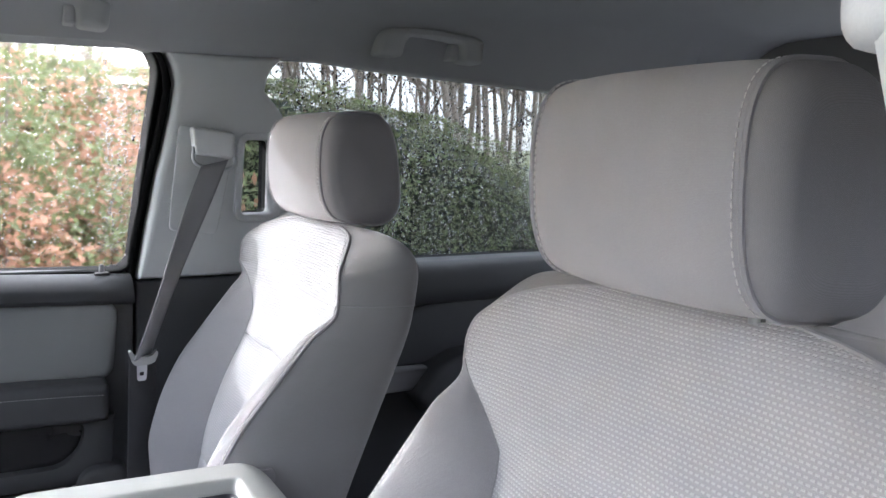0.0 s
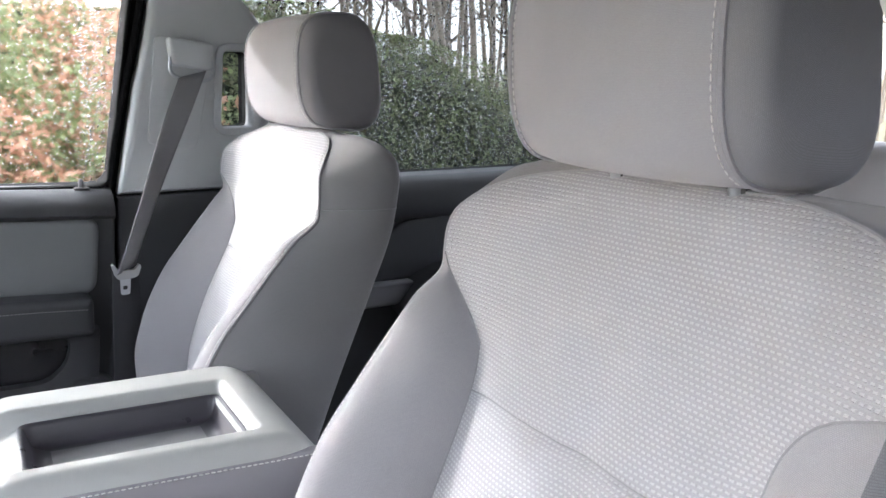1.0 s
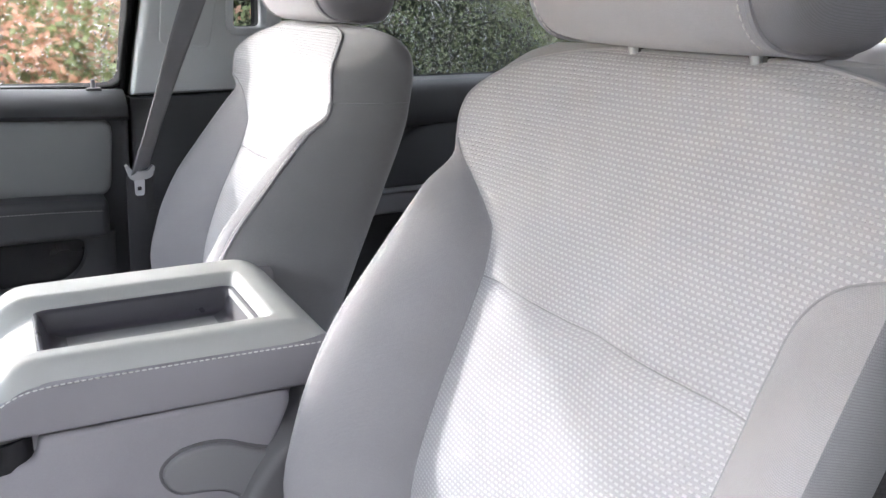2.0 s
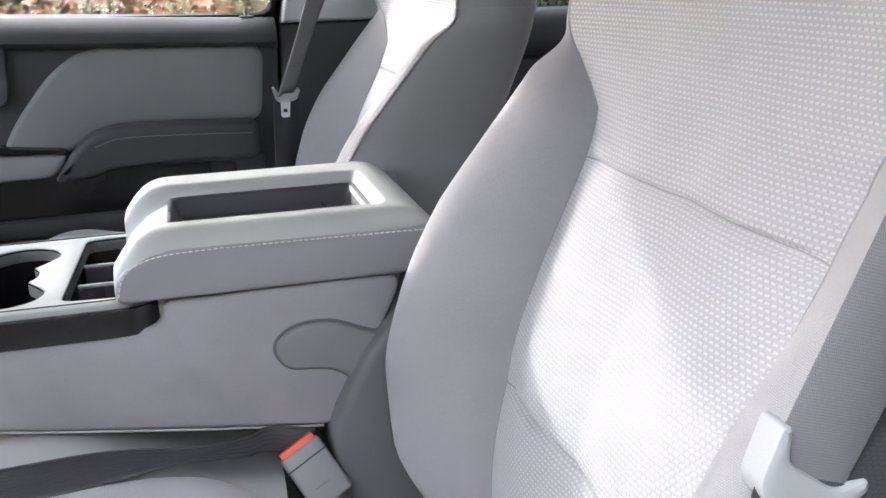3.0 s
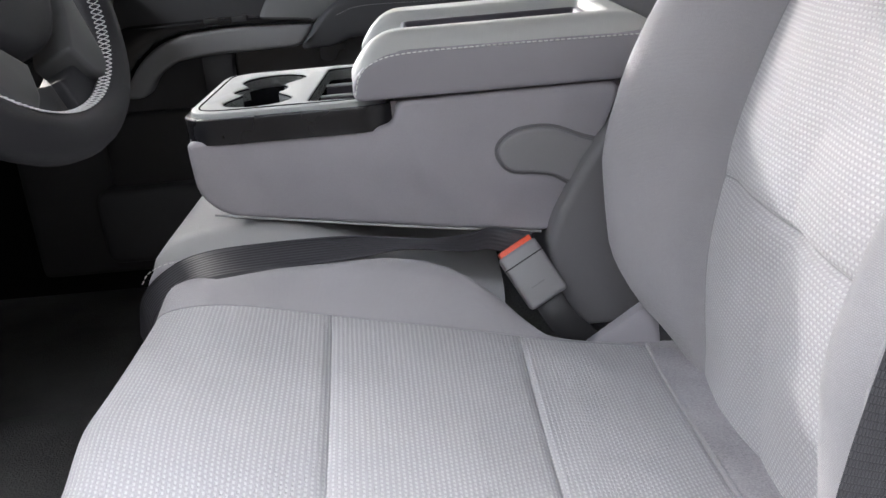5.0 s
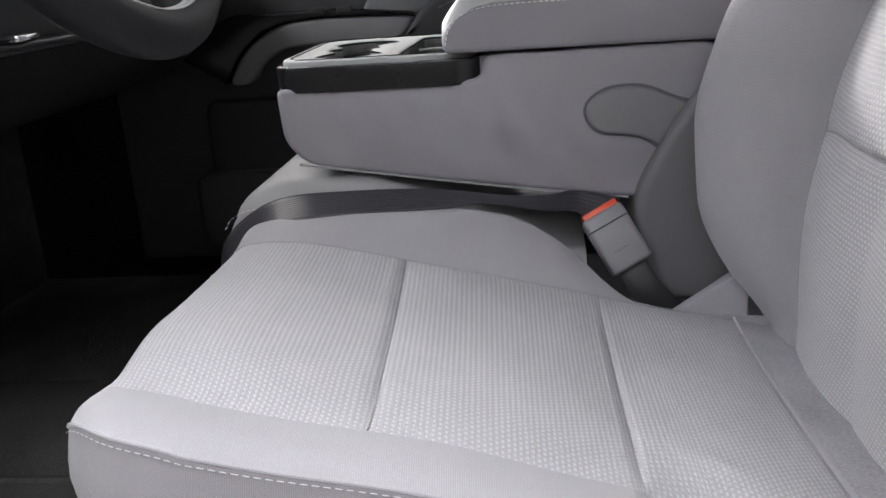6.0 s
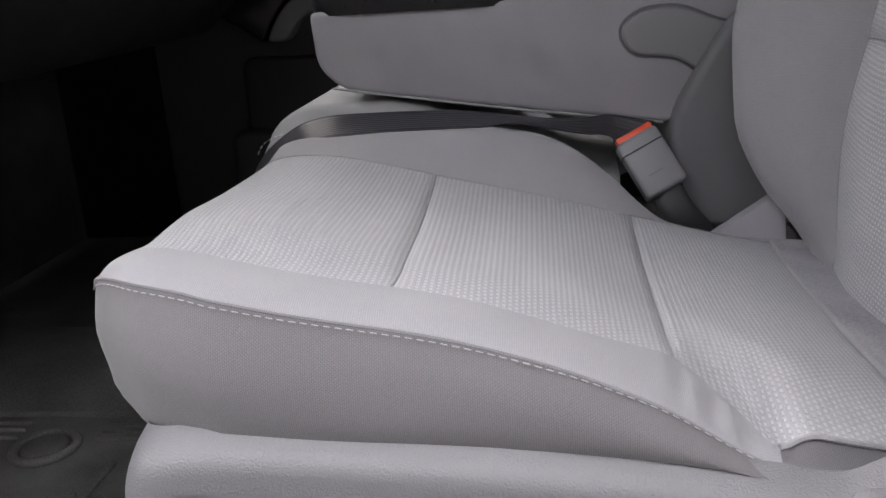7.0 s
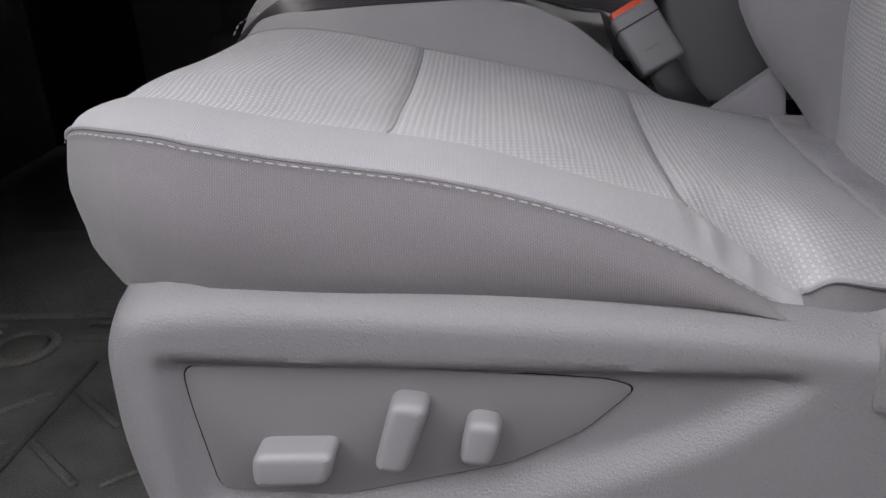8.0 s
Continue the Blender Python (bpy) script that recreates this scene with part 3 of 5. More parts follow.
def belt_set(name, side, anchor, tongue, low, group):
    """A shoulder belt: guide on the pillar, webbing, tongue with its metal plate, and the run down to the sill. side: +1 passenger, -1 driver."""
    b = thing(name, "dark grey seat belt hanging from its pillar guide", "seat belt", group)
    ax, ay, az = anchor
    tx, ty, tz = tongue
    lx, ly, lz = low
    s = side
    g = part("guide_cover", prism_bm(rounded([(ax - 0.032, az - 0.02), (ax + 0.038, az - 0.028), (ax + 0.042, az + 0.02), (ax - 0.038, az + 0.032)], 0.008), "y", ay + s * 0.012, ay - s * 0.030, 0.006, 3), TRIM_LIGHT, b, "light grey belt guide cover")
    sweep("guide_loop", spline([(ax - 0.034, ay - s * 0.02, az - 0.004), (ax - 0.036, ay - s * 0.024, az - 0.03), (ax - 0.02, ay - s * 0.026, az - 0.042), (ax + 0.02, ay - s * 0.026, az - 0.048), (ax + 0.04, ay - s * 0.024, az - 0.038), (ax + 0.038, ay - s * 0.02, az - 0.012)], 24), ring(0.0035), STEEL, g, "steel loop", up=(0, 1, 0))
    top = np.array((ax + 0.002, ay - s * 0.028, az - 0.035))
    mid = np.array((tx, ty, tz))
    line = spline([top, top * 0.6 + mid * 0.4 + np.array((-0.004, 0, -0.006)), mid], 24)
    if s > 0:
        turn = np.linspace(0, 1, len(line))
        wide = [np.array((0.93, 0, 0.22)) * (1 - f) + np.array((0.62, 0.72, 0.1)) * f for f in smooth(turn, 0.0, 0.9)]
        wide = [w / np.linalg.norm(w) for w in wide]
        sheet("webbing", [[p + w * 0.026 * e for e in np.linspace(-1, 1, 7)] for p, w in zip(line, wide)], WEBBING_GREY, b, "charcoal woven webbing", thick=0.002)
    else:
        sweep("webbing", line, band(0.044, 0.0022), WEBBING_GREY, b, "charcoal woven webbing", up=(0, s, 0.15))
    line = spline([mid, mid * 0.45 + np.array(low) * 0.55 + np.array((-0.012 if s < 0 else 0, s * 0.004, 0)), np.array(low)], 14)
    # Same belt below the tongue, coloured near-black to stand for shade.
    sweep("lower_webbing", line, band(0.047, 0.0022), WEBBING_SHADED, b, up=(0, s, 0.15))
    size, lean = (1.0, 0.0) if s > 0 else (1.25, radians(34))
    def tilt(poly):
        """The outline leaned along the webbing and scaled about the tongue's middle."""
        k, q = size * math.cos(lean), size * math.sin(lean)
        return [(tx + (u - tx) * k + (v - tz) * q, tz - (u - tx) * q + (v - tz) * k) for u, v in poly]
    t = part("tongue", prism_bm(tilt(rounded([(tx - 0.0245, tz + 0.0120), (tx - 0.0205, tz + 0.0140), (tx - 0.0130, tz + 0.0020), (tx + 0.0130, tz + 0.0010), (tx + 0.0215, tz + 0.0110), (tx + 0.0250, tz + 0.0070), (tx + 0.0190, tz - 0.0095), (tx + 0.0090, tz - 0.0130), (tx - 0.0130, tz - 0.0140), (tx - 0.0190, tz - 0.0090)], 0.005)), "y", ty - s * 0.010, ty + s * 0.006, 0.003, 2), TONGUE_GREY, b, "light grey moulded tongue grip")
    part("plate", prism_bm(tilt(rounded([(tx - 0.0109, tz - 0.0130), (tx + 0.0068, tz - 0.0130), (tx + 0.0041, tz - 0.0418), (tx - 0.0109, tz - 0.0418)], 0.004)), "y", ty - (0.004 if s > 0 else 0.004), ty - (0.001 if s > 0 else 0.008), 0.0006, 1, [tilt(rounded([(tx - 0.0068, tz - 0.0331), (tx + 0.0007, tz - 0.0331), (tx + 0.0007, tz - 0.0259), (tx - 0.0068, tz - 0.0259)], 0.002))[::-1]]), STEEL, t, "steel latch plate")
    return b


belt_set("seat_belt", 1, (0.050, 1.225, 1.022), (-0.100, 1.105, 0.652), (-0.115, 1.14, 0.20), "front seat belts")


# ---- driver side: open door frame ----
driver_pillar = thing("driver_pillar_trim", "light grey pillar trim behind the open driver door", "pillar", kind="structure")
rows = []
for z, xf, yi in ((0.78, -0.03, -0.365), (0.88, -0.046, -0.355), (0.95, -0.062, -0.342), (1.0, -0.082, -0.333), (1.06, -0.092, -0.325), (1.20, -0.10, -0.32), (1.30, -0.10, -0.32)):
    rows.append([(xf - 0.005, -0.44, z), (xf - 0.004, yi - 0.02, z), (xf, yi - 0.006, z), (xf + 0.015, yi, z), (0.12, yi - 0.01, z), (0.22, yi - 0.02, z), (0.22, -0.44, z)])
sheet("upper_trim", rows, TRIM_LIGHT, driver_pillar, close_u=True, caps=True)
part("lower_trim", prism_bm([(0.0, 0.0), (0.22, 0.0), (0.22, 0.778), (0.0, 0.778)], "y", -0.44, -0.367, 0.010, 3), TRIM_DARK, driver_pillar)
part("guide_rail_cover", prism_bm(rounded([(-0.094, 1.049), (0.02, 1.049), (0.02, 1.30), (-0.098, 1.30)], 0.012), "y", -0.40, -0.318, 0.008, 3), TRIM_LIGHT, driver_pillar)
tagged(part("wall_driver_side", prism_bm([(0.20, -0.05), (1.42, -0.05), (1.42, 1.30), (0.20, 1.30)], "y", -0.44, -0.40, 0, holes=[rounded([(0.28, 0.78), (1.10, 0.78), (1.02, 1.16), (0.30, 1.18)], 0.05)]), TRIM_DARK), "dark steel side of the cab behind the driver", "wall", kind="structure")
tagged(part("door_sill", box_bm(-1.05, 0.22, -0.46, -0.37, -0.08, 0.035, 0.012), TRIM_DARK), "charcoal sill plate under the open door", "sill", kind="structure")
for nm, y in (("windshield_pillar", -0.42), ("windshield_pillar", 1.29)):
    tagged(sweep(nm, spline([(-1.76, y, 0.82), (-1.60, y, 0.97), (-1.26, y, 1.28)], 12), [(-0.04, -0.03), (0.04, -0.03), (0.04, 0.03), (-0.04, 0.03)], TRIM_DARK), "dark windshield pillar", "pillar", kind="structure")


# ---- seats ----
# Darker line along seams and creases, painting in their shade.
SEAM_SHADE = material("seam shade", (0.31, 0.305, 0.315), 0.9, grain=900)

def seat_back(s, yc):
    """The reclined back: dashed cloth in the middle, plain bolsters below square shoulders, side and rear covers."""
    crease_1, crease_2, notch = 0.70, 0.497, 0.812
    zs = np.unique(np.round(np.r_[np.linspace(0.26, 0.74, 28), np.linspace(0.74, 0.85, 23), np.linspace(0.85, 0.902, 18), 0.691, 0.695, 0.698, 0.70, 0.702, 0.705, 0.709, 0.488, 0.492, 0.495, 0.497, 0.499, 0.502, 0.506, notch], 4))
    A, B, C, D, E = [], [], [], [], []
    for z in zs:
        q = np.clip((z - 0.832) / 0.0705, 0, 0.9999)
        xi = float(cs(z, [0.26, 0.40, 0.497, 0.60, 0.70, 0.80, 0.86, 0.91], [-0.030, -0.026, -0.014, 0.022, 0.065, 0.102, 0.117, 0.132]))
        groove = 0.009 * math.exp(-(((z - crease_1) / 0.0035) ** 2)) + 0.010 * math.exp(-(((z - crease_2) / 0.0055) ** 2))
        pucker = 0.0010 * (math.exp(-(((z - crease_1) / 0.022) ** 2)) + math.exp(-(((z - crease_2) / 0.026) ** 2)))
        xi -= 0.006 * math.sin(math.pi * np.clip((z - crease_2) / 0.203, 0, 1)) + 0.004 * math.sin(math.pi * np.clip((z - 0.32) / 0.177, 0, 1))
        xb = float(cs(z, [0.26, 0.322, 0.36, 0.423, 0.499, 0.57, 0.641, 0.70, 0.774, notch, 0.91], [-0.014, -0.052, -0.080, -0.104, -0.107, -0.090, -0.057, -0.012, 0.050, 0.084, 0.112]))
        xk = float(cs(z, [0.26, 0.40, 0.55, 0.70, 0.80, 0.87, 0.91], [0.02, 0.045, 0.094, 0.150, 0.183, 0.192, 0.182]))
        # the seam round the shoulders, and the side's rear edge
        crown = float(cs(z, [notch, 0.83, 0.85, 0.865, 0.877, 0.888, 0.898, 0.902], [0.258, 0.257, 0.249, 0.236, 0.218, 0.190, 0.135, 0.090]))
        wing = float(cs(z, [0.74, 0.78, notch, 0.85, 0.875, 0.895], [0.0, 0.013, 0.022, 0.026, 0.016, 0.0]))
        rear = float(cs(z, [0.26, 0.45, 0.65, 0.80, 0.845, 0.865, 0.880, 0.892, 0.902], [0.262, 0.275, 0.290, 0.302, 0.302, 0.297, 0.285, 0.262, 0.210]))
        squeeze = 0.25 + 0.75 * math.sqrt(1 - q**4)
        xc = 0.5 * (xi + xk)
        xi_, xk_ = (xc + (v - xc) * squeeze for v in (xi, xk))
        top = smooth(z, 0.77, notch)

        def half(sg):
            if z >= notch:
                yi, ye = crown, crown + 0.0025
            elif sg > 0:
                yi = float(cs(z, [0.26, 0.50, 0.62, 0.70, 0.733, 0.755, 0.779, 0.797, notch], [0.165, 0.163, 0.163, 0.172, 0.180, 0.198, 0.226, 0.248, 0.258]))
                ye = float(cs(z, [0.26, 0.40, 0.60, 0.70, notch], [0.225, 0.238, 0.250, 0.255, 0.2605]))
            else:
                yi = float(cs(z, [0.26, 0.60, 0.70, 0.737, 0.758, 0.778, 0.793, 0.803, notch], [0.160, 0.156, 0.156, 0.159, 0.166, 0.179, 0.197, 0.222, 0.258]))
                ye = float(cs(z, [0.26, 0.40, 0.60, 0.67, 0.74, notch], [0.236, 0.250, 0.252, 0.255, 0.259, 0.2605]))
            ins = [(sg * t * yi, xi_ - 0.006 * math.sin(math.pi * t) * (1 - top) + 0.004 * t * t - wing * t**3 + (groove + pucker * noise.noise((sg * t * yi * 46, z * 17, 3.1))) * (1 - t**8)) for t in np.linspace(0, 1, 29)]
            edge = ins[-1]
            crest = xb * (1 - top) + edge[1] * top + (0.0 if sg > 0 else 0.020 * (1 - top))
            w = ye - yi
            if sg > 0:
                line = [edge, (sg * (yi + 0.14 * w), edge[1] * 0.5 + crest * 0.5), (sg * (yi + 0.62 * w), crest - 0.001 * (1 - top)), (sg * (yi + 0.88 * w), crest), (sg * ye, crest + 0.006 * (1 - top) + 0.001)]
            else:
                line = [edge, (sg * (yi + 0.18 * w), edge[1] * 0.72 + crest * 0.28), (sg * (yi + 0.62 * w), crest + 0.006 * (1 - top)), (sg * (yi + 0.88 * w), crest + 0.005 * (1 - top)), (sg * ye, crest + 0.012 * (1 - top) + 0.001)]
            bol = spline(line, 14)
            e = bol[-1]
            d = rear - ye
            sid = spline([e, (sg * (ye + 0.40 * d), 0.80 * e[1] + 0.20 * xk_), (sg * (ye + 0.85 * d), 0.45 * e[1] + 0.55 * xk_), (sg * rear, 0.13 * e[1] + 0.87 * xk_), (sg * (rear - 0.012), xk_ - 0.001), (sg * (rear - 0.05), xk_ + 0.002)], 18)
            return np.array(ins), np.array(bol), np.array(sid)

        l, r = half(1), half(-1)
        put = lambda pts: [(x, yc + y, z) for y, x in pts]
        A.append(put(np.vstack([r[0][::-1], l[0][1:]])))
        B.append(put(l[1]))
        C.append(put(r[1]))
        D.append(put(l[2]))
        E.append(put(r[2]))
    A, B, C, D, E = map(np.array, (A, B, C, D, E))
    cut1, cut2, cut3 = (int(np.argmin(abs(zs - v))) for v in (crease_1, crease_2, notch))
    back = thing_part("backrest", s)
    sheet("upper_insert", A[cut1:], CLOTH_DASH, back, "pale grey cloth woven in dashes")
    sheet("middle_insert", A[cut2 : cut1 + 1], CLOTH_DASH, back, "pale grey cloth woven in dashes")
    sheet("lower_insert", A[: cut2 + 1], CLOTH_DASH, back, "pale grey cloth woven in dashes")
    for row in (A[cut1], A[cut2]):
        sweep("crease_seam", row + np.array((-0.0003, 0, 0)), ring(0.0008, 6), SEAM_SHADE, back, up=(1, 0, 0))
    sheet("bolster", B, CLOTH_PLAIN, back, "plain grey side bolster", flip=True)
    sheet("bolster", C, CLOTH_PLAIN, back, "plain grey side bolster")
    sheet("side_cover", D[: cut3 + 1], CLOTH_MID, back, "grey side cover")
    sheet("side_cover", E[: cut3 + 1], CLOTH_BLACK, back, "black cloth side cover")
    for side in (D, E):
        sheet("shoulder_cover", side[cut3:], CLOTH_MID, back, "smooth grey shoulder cover")
        sweep("shoulder_seam", side[cut3] + np.array((0, 0, 0.0002)), ring(0.0009, 6), SEAM_SHADE, back)
    # rear shell and the closing of the top
    shell = [[E[i][-1] * (1 - t) + D[i][-1] * t + np.array((0.006 * math.sin(math.pi * t), 0, 0)) for t in np.linspace(0, 1, 12)] for i in range(len(zs))]
    sheet("rear_cover", shell, CLOTH_SHADE, back)
    loop = list(E[-1][::-1]) + list(C[-1][::-1]) + list(A[-1]) + list(B[-1]) + list(D[-1])
    mid = np.mean(loop, axis=0)
    caprows = [[p * (1 - t) + mid * t + np.array((0, 0, 0.005 * math.sin(t * math.pi / 2))) for p in loop + [loop[0]]] for t in (0, 0.15, 0.4, 0.7, 1)]
    sheet("top_cover", caprows, CLOTH_MID, back)
    # piping and stitching: up each bolster, then round the shoulders and across the top
    for side in (B, C):
        sweep("insert_seam", side[3 : cut3 + 1, 0] + np.array((-0.0004, 0, 0)), ring(0.0008, 6), SEAM_SHADE, back, up=(1, 0, 0))
        sweep("welt", side[8 : cut3 + 1, -1], ring(0.0021, 6), CLOTH_PLAIN, back, up=(1, 0, 0))
        if side is B:
            stitches("seam_stitching", side[8 : cut3 - 1, -2] + np.array((-0.0012, 0, 0)), THREAD, back, 0.006, 0.0045, 0.0005)
    round_top = np.vstack([C[cut3:, -1], A[-1][1:-1], B[cut3:, -1][::-1]])
    sweep("top_welt", round_top, ring(0.0021, 6), CLOTH_PLAIN, back, up=(1, 0, 0))
    inner = np.vstack([A[cut3:-2, 1] , A[-3][2:-2], A[cut3:-2, -2][::-1]])
    stitches("top_stitching", inner + np.array((-0.0012, 0, 0.0004)), THREAD_GREY, back, 0.006, 0.0045, 0.0004)
    return back


def thing_part(name, parent):
    ob = new(name)
    ob.parent = parent
    return ob


def headrest(s, yc):
    """A padded headrest: front and top cover, stitched side panels, two posts."""
    h = thing_part("headrest", s)
    n = 56
    def profile(sc, y, bulge=0.0):
        out = []
        for k in range(n):
            a = 2 * math.pi * k / n
            ca, sa = math.cos(a), math.sin(a)
            ex = 2 / 3.6
            u = math.copysign(abs(ca) ** ex, ca)
            v = math.copysign(abs(sa) ** ex, sa)
            z = 0.992 + 0.087 * sc * v
            depth = 0.055 - 0.008 * (v if u > 0 else 0)
            x = 0.138 + depth * (0.25 + 0.75 * sc) * u - 0.006 * math.cos(v * 1.4) * (u < 0)
            z -= 0.10 * (x - 0.138) * (v < 0) 
            x += 0.10 * (y * y) / 0.15
            out.append((x, yc + y, z))
        return out
    wide, seam_at = {-1: 0.136, 1: 0.166}, {-1: 0.108, 1: 0.140}
    ys = np.linspace(-seam_at[-1], seam_at[1], 27)
    mid = [profile(1.0 - 0.035 * (y / seam_at[1 if y > 0 else -1]) ** 4, y) for y in ys]
    P = np.array(mid)
    sheet("cover", P, CLOTH_HEAD, h, "smooth pale grey cloth cover", close_u=True, swap=True)
    for sg in (-1, 1):
        W, S = wide[sg], seam_at[sg]
        rows = []
        for t in np.linspace(0, 1, 12):
            ang = t * math.pi / 2
            rows.append(profile(0.965 - 0.34 * (1 - math.cos(ang)) ** 1.0, sg * (S + (W - S) * math.sin(ang) ** 0.9)))
        base = rows[-1]
        c = np.mean(base, axis=0)
        rows += [[np.array(p) * (1 - t) + c * t + np.array((0, sg * 0.003 * t, 0)) for p in base] for t in (0.4, 0.8, 0.999)]
        sheet("side_panel", np.array(rows), CLOTH_SHADE, h, "grey side panel, darkened for shade", close_u=True, flip=sg > 0)
        edge = np.array(profile(0.972, sg * S) + profile(0.972, sg * S)[:1])
        sweep("welt", edge, ring(0.0026, 6), CLOTH_HEAD, h, up=(0, 1, 0))
        e2 = np.array(profile(0.985, sg * (S - 0.006)) + profile(0.985, sg * (S - 0.006))[:1])
        c2 = e2.mean(axis=0)
        e2 = c2 + (e2 - c2) * np.array((1.012, 1, 1.009))
        stitches("seam_stitching", e2[10:40], THREAD, h, 0.0062, 0.0046, 0.0006)
    for y in (-0.065, 0.065):
        sweep("post", [(0.150, yc + y, 0.86), (0.146, yc + y, 0.93), (0.144, yc + y, 0.96)], ring(0.006, 12), STEEL, h, "steel headrest post", up=(0, 1, 0))
        part("post_sleeve", box_bm(0.146, 0.168, yc + y - 0.010, yc + y + 0.010, 0.888, 0.9085, 0.004), PLASTIC_DARK, h, "dark plastic sleeve")
    return h


def cushion(s, yc):
    """The seat cushion: dashed insert in three panels, bolsters, front roll and side band."""
    c = thing_part("cushion", s)
    ph = np.linspace(0, math.pi / 2, 14)
    xs_front = -0.475 - 0.060 * np.cos(ph) ** 0.9
    xs_back = np.unique(np.round(np.r_[np.linspace(-0.47, 0.02, 40), [-0.377, -0.374, -0.372, -0.370, -0.367], [-0.212, -0.208, -0.206, -0.204, -0.200], [-0.075, -0.071, -0.069, -0.067, -0.063], np.linspace(-0.27, -0.10, 49)], 4))
    rows = [(x, math.sin(p) ** 0.58) for x, p in zip(xs_front, ph)] + [(x, 1.0) for x in xs_back]
    side, outer, ins, inner, inside = [], [], [], [], []
    for x, f in rows:
        zi = float(cs(x, [-0.54, -0.47, -0.387, -0.30, -0.207, -0.12, -0.03, 0.03], [0.424, 0.428, 0.408, 0.384, 0.355, 0.328, 0.307, 0.298]))
        groove = sum(0.0036 * math.exp(-(((x - g) / 0.003) ** 2)) for g in (-0.372, -0.206, -0.069))
        zi0 = zi
        zi -= groove
        zi += 0.006 * math.sin(math.pi * np.clip((x + 0.372) / 0.166, 0, 1)) + 0.006 * math.sin(math.pi * np.clip((x + 0.206) / 0.137, 0, 1))
        zp = float(cs(x, [-0.54, -0.488, -0.407, -0.342, -0.268, -0.219, -0.163, -0.10, 0.03], [0.440, 0.437, 0.4215, 0.4105, 0.3925, 0.3745, 0.3425, 0.327, 0.31]))
        g = float(cs(x, [-0.536, -0.532, -0.514, -0.488, -0.46], [0.77, 0.80, 0.88, 0.965, 1.0])) if x < -0.46 else 1.0
        yo, yi = float(cs(x, [-0.54, -0.354, -0.264, -0.206, -0.187, -0.172, -0.162, -0.150, -0.11, 0.03], [-0.207, -0.214, -0.209, -0.201, -0.211, -0.229, -0.249, -0.243, -0.240, -0.242])), float(cs(x, [-0.54, -0.387, -0.207, -0.064, 0.03], [0.150, 0.161, 0.187, 0.221, 0.225]))
        zb = 0.345 if x < -0.17 else 0.345 - 0.3 * (x + 0.17) * 0.5
        full = lambda y: f ** (1 - 0.6 * float(smooth(-y, 0.17, 0.25)))
        lift = lambda y, z: zb + (z - zb) * full(y)
        zof = lambda y: zi0 - 0.088 * y
        sl = float(smooth(-x, 0.2, 0.37))
        g2 = 0.5 + 0.5 * math.sqrt(max(0, (x + 0.536) / 0.076)) if x < -0.46 else 1.0
        fw = float(np.clip((-0.40 - x) / 0.1, 0, 1))
        P = lambda y, z: (x + 0.0095 * float(smooth(-y, 0.17, 0.25)) * float(smooth(-x, 0.42, 0.52)) + 0.055 * (1 - full(y)) ** 1.4 - (0.011 + 0.022 * float(smooth(y, -0.21, -0.04))) * fw - 0.085 * y * sl * (1 if x > -0.47 else max(0, (x + 0.536) / 0.066)), yc + (y * g if y < 0 else min(y, 0.18) + max(y - 0.18, 0) * g2), lift(y, z))
        yp = -0.258
        pin = smooth(-x, 0.13, 0.19)
        zpp = min(zp, zof(yo) + 0.004)
        drop = max(0.0, zof(yo) - zpp - 0.003 - 0.008 * float(smooth(x, -0.160, -0.140)))
        fold = lambda y: 0.0026 * math.sin(2 * math.pi * (x + 0.9 * y) / 0.017) * math.exp(-(((x + 0.186) / 0.022) ** 2))
        side.append([P(y, z) for y, z in spline([(-0.262, zb), (-0.274, zb + 0.3 * (zpp - zb)), (-0.273, zb + 0.7 * (zpp - zb)), (yp, zpp)], 10)])
        tuck = 0.013 * float(smooth(-x, 0.42, 0.52))
        crease = lambda q, k: 0.0044 * noise.noise((q[0] * 9 + 2.0, q[2] * 46, 1.7)) * math.sin(math.pi * k / 9) * (0.35 + 0.65 * float(smooth(-x, 0.25, 0.45)))
        side[-1] = [(q[0] + tuck * (1 - k / 9) ** 1.4, q[1] + crease(q, k), q[2]) for k, q in enumerate(side[-1])]
        outer.append([P(y, z) for y, z in spline([(yp, zpp), (yp + 0.33 * (yo - yp), zpp + 0.33 * (zof(yo) - drop - zpp) + 0.0035 * pin + fold(-0.245)), (yp + 0.70 * (yo - yp), zpp + 0.7 * (zof(yo) - drop - zpp) + 0.0035 * pin + fold(-0.23)), (yo, zof(yo) - drop + 0.002)], 10)])
        ins.append([P(y, zof(y) + 0.002 - 0.006 * math.sin(math.pi * (y - yo) / (yi - yo)) + (zi - zi0) * min(1.0, 9 * min(y - yo, yi - y) / (yi - yo)) - drop * float(smooth(-y, 0.125, max(-yo, 0.21)))) for y in np.linspace(yo, yi, 25)])
        crest = float(cs(x, [-0.54, -0.49, -0.40, -0.33, -0.285, -0.25, -0.223, -0.195, -0.17, -0.12, -0.04], [0.420, 0.422, 0.424, 0.424, 0.416, 0.397, 0.373, 0.345, 0.326, 0.306, 0.298]))
        hump = max(0.0, crest - zof(yi))
        yin = max(yi + 0.012, float(cs(x, [-0.54, -0.29, -0.22, -0.17, 0.03], [0.262, 0.262, 0.240, 0.215, 0.215])))
        ycr = yi + 0.55 * (yin - yi)
